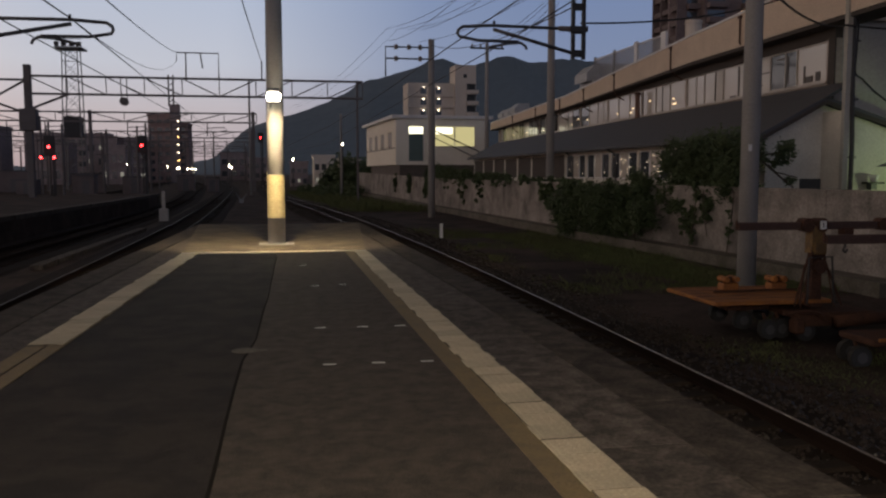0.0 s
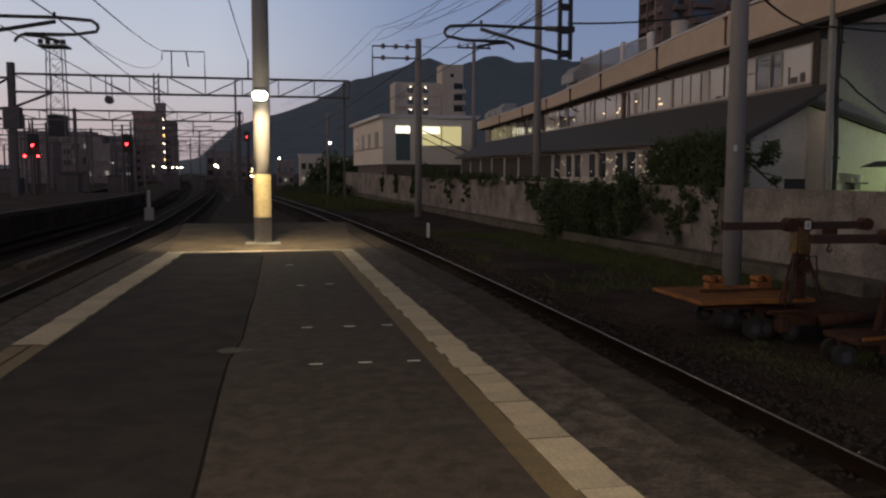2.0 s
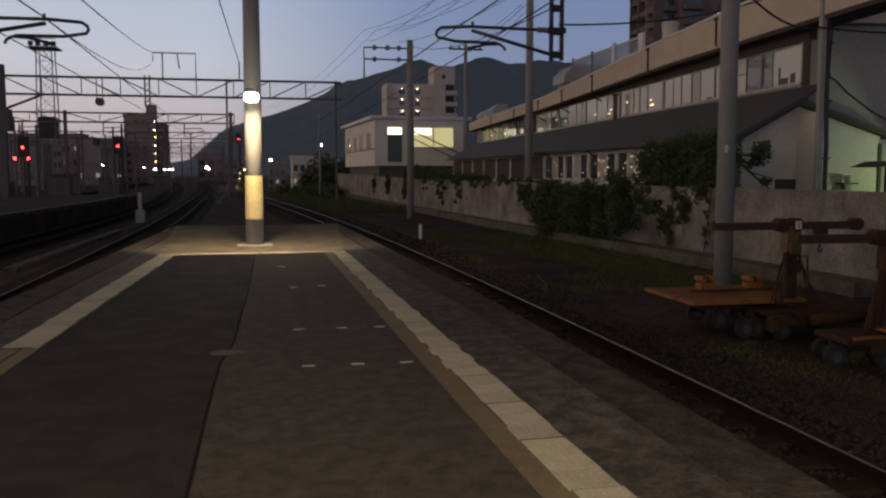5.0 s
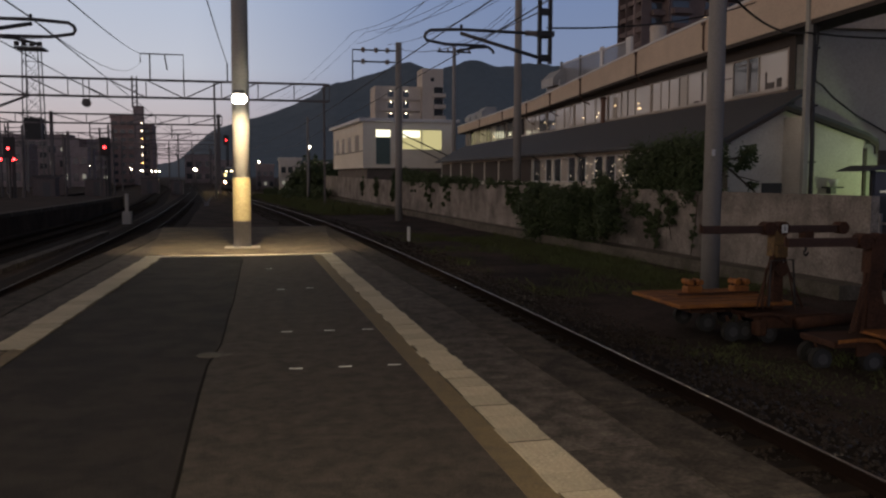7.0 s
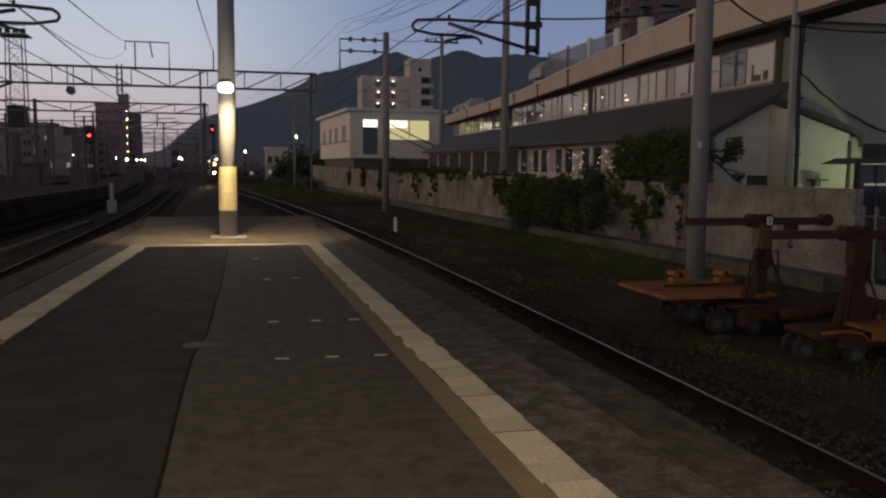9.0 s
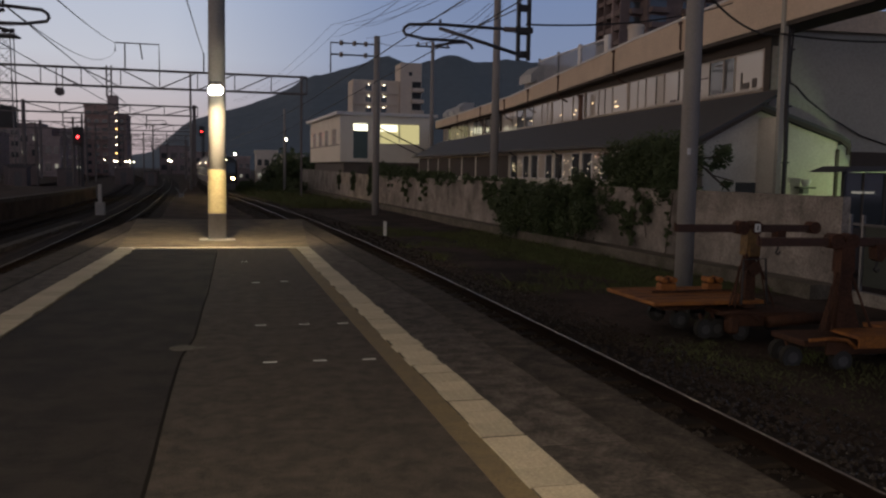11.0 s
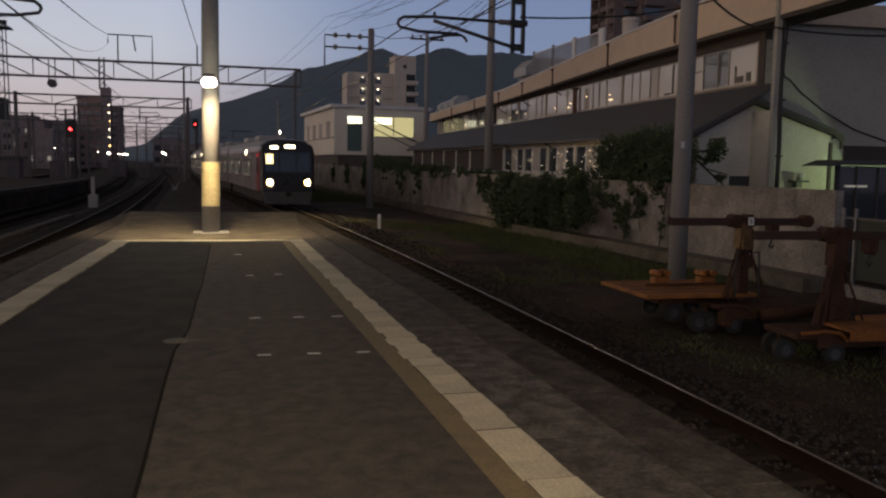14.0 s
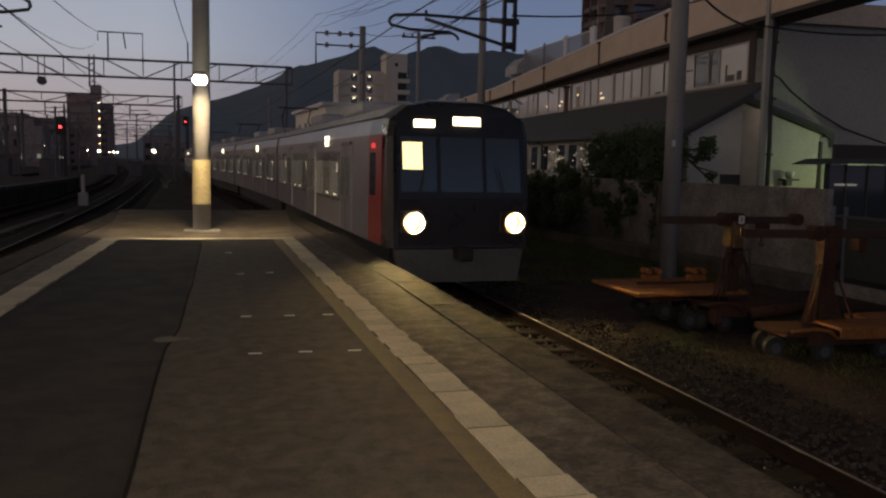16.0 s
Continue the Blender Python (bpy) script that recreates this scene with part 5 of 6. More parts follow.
def flat_trolley():
    t = thing("flat_trolley", "orange flat rail trolley parked in the grass", "trolley", (7.0, 12.9, 0))
    part("deck", box(B(), 0, 2.15, 0, 1.85, -0.47, -0.40, 0.015), ORANGE, t)
    for k in range(5):
        part("board_gap", box(B(), 0.02, 2.13, 0.32 + 0.34 * k, 0.335 + 0.34 * k, -0.405, -0.396), RUST, t)
    part("frame", box(B(), 0.45, 2.1, 0.45, 1.7, -0.62, -0.47), RUST, t)
    for x, y in ((0.85, 1.3), (1.75, 1.2)):
        m = part("bracket", box(B(), x, x + 0.32, y, y + 0.22, -0.40, -0.27, 0.02), ORANGE, t)
        part("roller", rod(B(), (x + 0.06, y - 0.03, -0.2), (x + 0.06, y + 0.25, -0.2), 0.055, n=10), ORANGE, m)
        part("roller", rod(B(), (x + 0.26, y - 0.03, -0.2), (x + 0.26, y + 0.25, -0.2), 0.055, n=10), ORANGE, m)
        part("roller_arm", box(B(), x + 0.02, x + 0.30, y + 0.08, y + 0.14, -0.28, -0.16), RUST, m)
    part("chain", pipe(B(), [(0.5, 1.0, -0.37), (1.0, 0.9, -0.36), (1.6, 1.05, -0.37), (2.1, 0.95, -0.36)], 0.02), RUST, t)
    for x, y in ((0.9, 0.7), (1.75, 0.7), (0.9, 1.55), (1.75, 1.55)):
        wheel(t, x, y, -0.84, 0.17)
        part("axle_box", box(B(), x - 0.07, x + 0.07, y - 0.03, y + 0.09, -0.70, -0.60), RUST, t)
    part("handle_frame", pipe(B(), [(1.62, -0.1, -0.45), (1.62, -0.1, 0.33), (2.05, -0.1, 0.34), (2.15, -0.05, -0.45)], 0.018), DARK_STEEL, t)


def crane_trolley(at, plate, rz, label):
    t = thing("crane_trolley", label, "crane trolley", at, rz, "crane trolleys")
    part("chassis", box(B(), -0.62 if plate is RUST else -0.95, 0.85, -0.50, 0.35, -0.62, -0.53, 0.015), RUST, t)
    part("side_channel", box(B(), -0.60, 1.15, -0.535, -0.505, -0.74, -0.55), RUST, t)
    if plate is RUST:
        part("drum", rod(B(), (0.0, -0.62, -0.66), (1.45, -0.48, -0.62), 0.10, 0.10, 14), RUST, t, "dark rusty drum", smooth=True)
        part("coupling", box(B(), -0.72, -0.52, -0.62, -0.40, -0.86, -0.60, 0.04), RUST, t)
        spots = ((-0.92, -0.15), (-0.66, -0.10), (-0.40, -0.40), (0.75, 0.3))
    else:
        part("deck_plate", box(B(), -0.25, 1.5, -0.75, -0.1, -0.48, -0.43, 0.01), plate, t, "worn deck plate")
        part("skirt", box(B(), -0.25, 1.5, -0.79, -0.755, -0.60, -0.44), plate, t)
        spots = ((-0.92, -0.15), (-0.32, -0.48), (0.75, -0.4), (0.75, 0.3), (-0.8, 0.32))
    for x, y in spots:
        wheel(t, x, y, -0.84, 0.17)
        part("axle", rod(B(), (x, y, -0.84), (x, y + 0.15, -0.60), 0.03, n=6), RUST, t)
    part("fender", pipe(B(), [(-0.95, -0.62, -0.50), (-0.6, -0.66, -0.47), (-0.35, -0.66, -0.5), (-0.2, -0.66, -0.62)], 0.03), plate, t)
    post = part("post", prism(B(), [(-0.10, -0.50), (0.10, -0.50), (0.07, 0.95), (-0.07, 0.95)] if plate is RUST else [(-0.13, -0.50), (0.13, -0.50), (0.09, 0.95), (-0.09, 0.95)], "y", -0.08, 0.08), RUST, t)
    if plate is RUST:
        part("base_gusset", prism(B(), [(-0.15, -0.48), (0.15, -0.48), (0.11, -0.30), (-0.11, -0.30)], "y", -0.05, 0.05), RUST, post)
        for x in (-0.34, 0.30):
            part("stay", rod(B(), (x, -0.16, -0.50), (0.25 * x, -0.08, 0.62), 0.011, n=6), RUST, post)
        part("gear", rod(B(), (0.02, -0.17, 0.20), (0.02, -0.12, 0.20), 0.12, 0.12, 14), RUST, post)
        part("gear_box", box(B(), -0.10, 0.12, -0.16, -0.095, 0.40, 0.62, 0.015), OCHRE, post)
    else:
        part("base_gusset", prism(B(), [(-0.32, -0.48), (0.32, -0.48), (0.13, 0.1), (-0.13, 0.1)], "y", -0.05, 0.05), RUST, post)
    part("post_cap", prism(B(), [(-0.125, 0.42), (0.125, 0.42), (0.11, 0.88), (-0.11, 0.88)], "y", -0.105, 0.105), OCHRE if plate is RUST else RUST, post, "faded ochre upper casing" if plate is RUST else "")
    for x in (-0.42, 0.48):
        part("stay", rod(B(), (x, -0.1, -0.48), (0.05 * (1 if x > 0 else -1), 0, 0.6), 0.02, n=6), RUST, t)
    part("crank_lever", pipe(B(), [(-0.34, -0.12, -0.45), (-0.28, -0.14, 0.2), (-0.16, -0.14, 0.35)], 0.022), RUST, t)
    part("crank_lever", pipe(B(), [(-0.25, -0.15, -0.45), (-0.2, -0.16, 0.15), (-0.14, -0.14, 0.45)], 0.022), RUST, t)
    b = part("beam", box(B(), -1.45, 1.38, -0.06, 0.06, 0.82, 0.95, 0.01), BROWN_BEAM, t, "brown steel beam")
    part("end_stop", box(B(), -1.47, -1.45, -0.03, 0.03, 0.84, 0.98), RUST, b)
    for x in (-0.2, 0.06):
        part("clamp", rod(B(), (x, -0.11, 0.9), (x, 0.11, 0.9), 0.12, 0.12, 12), RUST, b)
    if plate is RUST:
        sign = part("plate", box(B(), 0.0, 0.11, -0.135, -0.125, 0.83, 0.97), TAPE, b, "small white plate with a dark bar")
        part("plate_bar", box(B(), 0.045, 0.065, -0.139, -0.136, 0.86, 0.94), DARK_STEEL, sign)
    tr = part("hook_carriage", prism(B(), [(0.48, 0.85), (0.66, 0.85), (0.66, 0.66), (0.60, 0.58), (0.50, 0.62)], "y", -0.09, 0.09), RUST, t)
    part("hook", pipe(B(), [(0.57, 0, 0.62), (0.57, 0, 0.52), (0.53, 0, 0.46), (0.58, 0, 0.42), (0.62, 0, 0.47)], 0.02), DARK_STEEL, tr)
    part("end_carriage", rod(B(), (1.25, -0.1, 0.9), (1.25, 0.1, 0.9), 0.11, 0.11, 10), RUST, b)
    return t


flat_trolley()
crane_trolley((8.86, 13.0, -0.03), RUST, 0, "rusty jib crane trolley with an ochre post and brown beam")
crane_trolley((9.15, 11.0, -0.10), ORANGE, -3, "rusty jib crane trolley with an orange deck plate")
tl = thing("low_trolley", "orange low trolley bed with curved fenders in the grass", "trolley", (9.9, 10.6, 0))
part("bed", box(B(), 0, 1.6, -0.3, 0.8, -0.62, -0.54, 0.015), ORANGE, tl)
for x in (0.3, 1.3):
    wheel(tl, x, -0.25, -0.80, 0.2)
    wheel(tl, x, 0.7, -0.80, 0.2)
    part("fender", pipe(B(), [(x + 0.27 * math.cos(math.radians(d)), -0.34, -0.80 + 0.27 * math.sin(math.radians(d))) for d in (20, 45, 70, 95, 120, 150)], 0.035), ORANGE, tl)
part("frame", box(B(), 0.1, 1.5, -0.28, 0.75, -0.72, -0.62), RUST, tl)


# ---- plants ----
def foliage(name, label, blobs, count, size, seed, group="", stems=()):
    """A shrub: stems and a crown of many small bent leaves gathered in uneven clumps."""
    t = thing(name, label, "shrub", (0, 0, 0), 0, group)
    rnd = random.Random(seed)
    verts, faces = [], []
    vol = [b[3] * b[4] * b[5] for b in blobs]
    total = sum(vol)
    for (cx, cy, cz, rx, ry, rz), v in zip(blobs, vol):
        clumps = []
        for _ in range(max(4, int(26 * v / total * len(blobs)))):
            d = Vector((rnd.gauss(0, 1), rnd.gauss(0, 1), rnd.gauss(0, 1))).normalized() * rnd.uniform(0.45, 1.08)
            clumps.append((cx + d.x * rx, cy + d.y * ry, cz + d.z * rz))
        for _ in range(int(count * v / total)):
            q = rnd.choice(clumps)
            s = size * rnd.uniform(0.6, 1.4)
            sp = min(rx, ry, rz) * 0.33
            p = Vector((q[0] + rnd.gauss(0, sp), q[1] + rnd.gauss(0, sp), q[2] + rnd.gauss(0, sp)))
            u = Vector((rnd.gauss(0, 1), rnd.gauss(0, 1), rnd.gauss(0, 0.6))).normalized()
            w = u.orthogonal().normalized()
            k = len(verts)
            verts += [p - u * s, p + w * s * 0.55 - u * s * 0.2, p + u * s + Vector((0, 0, -s * 0.3)), p - w * s * 0.55 - u * s * 0.2]
            faces += [(k, k + 1, k + 2), (k, k + 2, k + 3)]
    me = bpy.data.meshes.new("leaves")
    me.from_pydata(verts, [], faces)
    me.materials.append(LEAF)
    ob = new("leaves", me)
    ob.parent = t
    for a, b, r in stems:
        mid = [(a[i] + b[i]) / 2 + rnd.uniform(-0.15, 0.15) for i in range(3)]
        part("stem", pipe(B(), [a, mid, b], r, 5), TWIG, t)
    return t


foliage("ivy_bush", "dense dark ivy bush against the concrete wall", [(12.5, 29.5, 0.25, 0.5, 1.7, 0.85), (12.25, 32.5, 0.2, 0.55, 2.0, 0.95), (12.0, 35.2, 0.1, 0.5, 1.6, 1.0), (12.5, 31, 0.9, 0.4, 2.4, 0.5), (12.2, 34, 0.9, 0.35, 2.6, 0.4)],
        30000, 0.055, 1, stems=[((12.6, 29, -1.0), (12.5, 29.5, 0.3), 0.04), ((12.4, 32, -1.0), (12.3, 32.6, 0.4), 0.04), ((12.2, 35, -1.0), (12.1, 35, 0.3), 0.035)])
foliage("ivy_bush", "dark ivy mass climbing over the wall before the annex", [(13.7, 24.3, 2.0, 0.5, 1.3, 0.95), (13.9, 26.4, 2.1, 0.55, 1.6, 1.0), (13.9, 28.3, 1.9, 0.5, 1.1, 0.9), (13.55, 25.0, 1.1, 0.25, 1.6, 0.5), (13.45, 27.0, 0.9, 0.25, 1.7, 0.7), (13.2, 28.9, 1.0, 0.35, 0.9, 0.6), (13.1, 29.6, 1.5, 0.4, 1.0, 0.5)],
        34000, 0.052, 2, stems=[((13.9, 24.6, -1.0), (13.8, 24.5, 2.2), 0.05), ((14.0, 27, -1.0), (13.9, 26.6, 2.2), 0.05)])
foliage("wall_vine", "thin vine creeping down the pale wall", [(13.35, 25.4, 0.55, 0.10, 0.35, 0.5), (13.3, 26.2, 0.1, 0.10, 0.3, 0.7), (13.4, 24.0, 0.3, 0.07, 0.15, 0.8), (13.3, 26.9, 0.2, 0.1, 0.3, 0.6)], 2400, 0.05, 3, "vines on the wall",
        [((13.34, 24.0, -0.7), (13.42, 23.8, 1.2), 0.018), ((13.25, 26.3, -0.7), (13.3, 26.0, 1.2), 0.018), ((13.3, 25.2, -0.3), (13.3, 25.5, 1.2), 0.014)])
foliage("hanging_ivy", "ivy hanging over the wall", [(12.35, 38.9, 0.55, 0.14, 0.45, 0.7), (12.3, 39.8, 0.8, 0.14, 0.4, 0.5), (12.4, 37.6, 0.3, 0.13, 0.35, 0.8)], 2600, 0.07, 4, "ivy on the wall")
foliage("hanging_ivy", "ivy hanging over the far wall", [(11.25, 68, 0.5, 0.2, 1.1, 0.9), (11.0, 76, 0.7, 0.2, 0.9, 0.8), (10.8, 84, 0.8, 0.2, 0.8, 0.8)], 1800, 0.12, 5, "ivy on the wall")
foliage("wall_hedge", "dark straggling hedge along the top of the wall", [(12.75, 37.5, 1.25, 0.35, 2.2, 0.22), (12.75, 40.5, 1.3, 0.35, 1.8, 0.22), (12.55, 43.5, 1.3, 0.4, 1.8, 0.25), (12.4, 48, 1.25, 0.4, 2.6, 0.35), (12.2, 52, 1.3, 0.4, 2.4, 0.4), (11.95, 57, 1.45, 0.4, 2.6, 0.5), (11.85, 62, 1.6, 0.4, 2.8, 0.45), (11.75, 56, 0.7, 0.15, 1.6, 0.9), (11.85, 52.0, 0.6, 0.12, 1.0, 0.8), (11.55, 61, 0.8, 0.12, 0.9, 0.8), (12.2, 69, 1.75, 0.5, 3, 0.5)],
        17000, 0.085, 6, stems=[((12.7, 47, -1.0), (12.5, 47, 1.4), 0.05), ((12.4, 56, -1), (12.2, 56, 1.5), 0.05), ((12.2, 64, -1), (12.0, 64, 1.7), 0.05)])
foliage("gable_shrub", "bare leaning shrub before the white gable", [(14.9, 23.5, 2.35, 0.28, 0.25, 0.3), (14.5, 23.5, 2.1, 0.2, 0.2, 0.12), (15.1, 23.5, 1.5, 0.2, 0.2, 0.1)], 900, 0.06, 7, "",
        [((14.0, 23.5, 2.2), (15.2, 23.5, 1.3), 0.03), ((14.1, 23.5, 2.3), (15.0, 23.5, 2.5), 0.025), ((14.4, 23.6, 2.0), (15.4, 23.6, 1.6), 0.02), ((13.7, 23.6, -1.0), (14.05, 23.5, 2.3), 0.04)])
foliage("bank_bush", "dark low bushes on the bank at the bend", [(6.2, 92, -0.75, 1.5, 6, 0.25), (4.8, 100, -0.7, 1.6, 7, 0.3), (7.5, 108, -0.3, 2.0, 7, 0.7), (3.6, 118, -0.5, 2, 9, 0.5)], 5000, 0.2, 8)
foliage("far_tree", "dark trees beyond the bend", [(9.5, 125, 1.6, 2.0, 3, 2.2), (12.5, 128, 1.6, 2.0, 3, 2.2), (7.0, 135, 0.8, 1.6, 3, 1.6)], 4500, 0.3, 9, stems=[((9.5, 125, -1.0), (9.5, 125, 3), 0.2), ((12.5, 128, -1), (12.5, 128, 2), 0.15)])


def grass():
    rnd = random.Random(4)
    verts, faces = [], []

    def tuft(x, y, n, h, spread):
        for _ in range(n):
            px, py = x + rnd.gauss(0, spread), y + rnd.gauss(0, spread)
            hh = h * rnd.uniform(0.4, 1.2)
            a = rnd.uniform(0, math.pi)
            w = rnd.uniform(0.006, 0.014)
            lean = Vector((rnd.gauss(0, 0.35), rnd.gauss(0, 0.35), 1)) * hh
            k = len(verts)
            g = GROUND_Z - 0.03
            verts.extend([(px - math.cos(a) * w, py - math.sin(a) * w, g), (px + math.cos(a) * w, py + math.sin(a) * w, g), (px + lean.x * 0.4 + w * 0.4, py + lean.y * 0.4, g + lean.z * 0.6), (px + lean.x, py + lean.y, g + lean.z)])
            faces.extend([(k, k + 1, k + 2), (k, k + 2, k + 3)])
    for _ in range(3200):
        y = 7 + 34 * rnd.random() ** 1.4
        lo, hi = ease(MAIN_LINE, y) + 2.1, ease(WALL_LINE, max(y, 17)) - 0.8
        x = rnd.uniform(lo, hi)
        if noise.noise((x * 0.45, y * 0.28, 2.0)) + rnd.uniform(-0.15, 0.15) > (0.06 if y > 14 else 0.22):
            tuft(x, y, 16, (0.11 if rnd.random() < 0.85 else 0.22) if y > 14 else 0.06, 0.18)
    for x, y in ((6.9, 10.7), (7.2, 11.3), (7.0, 12.0), (7.5, 10.3), (6.8, 12.6), (7.9, 10.0), (7.4, 11.8), (7.1, 10.2)):
        for _ in range(5):
            tuft(x + rnd.gauss(0, 0.25), y + rnd.gauss(0, 0.3), 18, 0.08, 0.16)
    for _ in range(420):
        x, y = rnd.uniform(6.9, 10.2), rnd.uniform(8.6, 12.6)
        if noise.noise((x * 0.7, y * 0.7, 5.0)) > -0.05:
            tuft(x, y, 14, 0.10, 0.14)
    # the thick green swathe beside the wall's footing
    for _ in range(1500):
        y = 18.0 + 19.0 * rnd.random() ** 1.3
        x = ease(WALL_LINE, y) - 2.6 + rnd.gauss(0, 0.7)
        if x < ease(WALL_LINE, y) - 0.85:
            tuft(x, y, 18, 0.17, 0.17)
    for _ in range(700):
        y = rnd.uniform(60, 118)
        tuft(ease(MAIN_LINE, y) + rnd.uniform(2.4, 8.0), y, 16, 0.5, 0.6)
    me = bpy.data.meshes.new("grass")
    me.from_pydata(verts, [], faces)
    me.materials.append(GRASS)
    tagged(new("grass", me), "rough grass and weeds between track and wall", "grass", kind="stuff")


grass()


# ---- the other side of the yard ----
def other_platform():
    t = thing("platform_opposite", "dark gravel-topped platform across the tracks", "platform", kind="structure")
    e = [(-11.6, -10.0), (-11.1, 38.0), (-10.5, 58.0), (-10.6, 76.0)]
    o = [(-17.5, 76.0), (-18.5, 38.0), (-19.0, -10.0)]
    part("body", prism(B(), e + o, "z", GROUND_Z - 0.1, -0.03), EARTH, t)
    for a, b in zip(e, e[1:]):
        n = max(1, int((b[1] - a[1]) / 2.5))
        for i in range(n):
            s0, s1 = i / n, (i + 1) / n - 0.008
            x0, y0, x1, y1 = a[0] + (b[0] - a[0]) * s0, a[1] + (b[1] - a[1]) * s0, a[0] + (b[0] - a[0]) * s1, a[1] + (b[1] - a[1]) * s1
            part("edge_slab", prism(B(), [(x0 + 0.05, y0), (x1 + 0.05, y1), (x1 - 0.5, y1), (x0 - 0.5, y0)], "z", -0.2, 0.0), COPING, t)


other_platform()
mk = thing("white_marker_post", "white concrete marker post between the tracks", "marker post", (-6.95, 51.2, GROUND_Z))
part("block", box(B(), -0.25, 0.25, -0.2, 0.2, 0, 0.75, 0.03), mat("whitewash", (0.42, 0.40, 0.39), 0.85, var=0.2), mk)
part("stick", box(B(), -0.09, 0.09, -0.08, 0.08, 0.75, 1.75, 0.02), mat("whitewash_stick", (0.46, 0.44, 0.43), 0.85, var=0.2), mk)
mk = thing("short_white_post", "short white marker stake beside the track", "marker post", (6.6, 36.0, GROUND_Z))
part("stake", box(B(), -0.06, 0.06, -0.06, 0.06, 0, 0.62, 0.01), COPE_WHITE, mk)
tr = thing("cable_trough", "pale cable trough lids between the tracks", "cable trough", (-7.1, 0, GROUND_Z))
for k in range(10):
    part("lid", box(B(), -0.18 + 0.03 * k, 0.18 + 0.03 * k, 26 + 1.7 * k, 27.6 + 1.7 * k, 0, 0.16, 0.01), COPING, tr)
sw = thing("switch_stand", "small steel switch stand by the curving track", "switch stand", (-4.1, 82, GROUND_Z))
part("lever", pipe(B(), [(0, 0, 0.2), (-0.5, 0, 0.9)], 0.05), LATTICE, sw)
part("lever", pipe(B(), [(0, 0, 0.2), (0.5, 0, 0.8)], 0.05), LATTICE, sw)
part("stand", box(B(), -0.2, 0.2, -0.2, 0.2, 0, 0.3), LATTICE, sw)
for k, (x, y, w, h) in enumerate(((-20, 120, 3, 2.2), (-27, 125, 4, 2.6), (-33, 118, 2.5, 1.8), (-24, 110, 2.0, 2.4), (-15, 135, 2.5, 2.3), (-38, 130, 5, 3.0), (-10.5, 128, 1.6, 2.0))):
    c = thing("relay_hut", "grey equipment hut in the yard", "hut", (x, y, GROUND_Z), 0, "yard huts")
    part("body", box(B(), -w / 2, w / 2, 0, 2, 0, h, 0.04), TOWER_WALL, c)
    part("roof", box(B(), -w / 2 - 0.15, w / 2 + 0.15, -0.15, 2.15, h, h + 0.14), ROOF, c)
    part("door", box(B(), -0.4, 0.4, -0.04, 0.0, 0.05, min(1.9, h - 0.2)), STEEL, c)


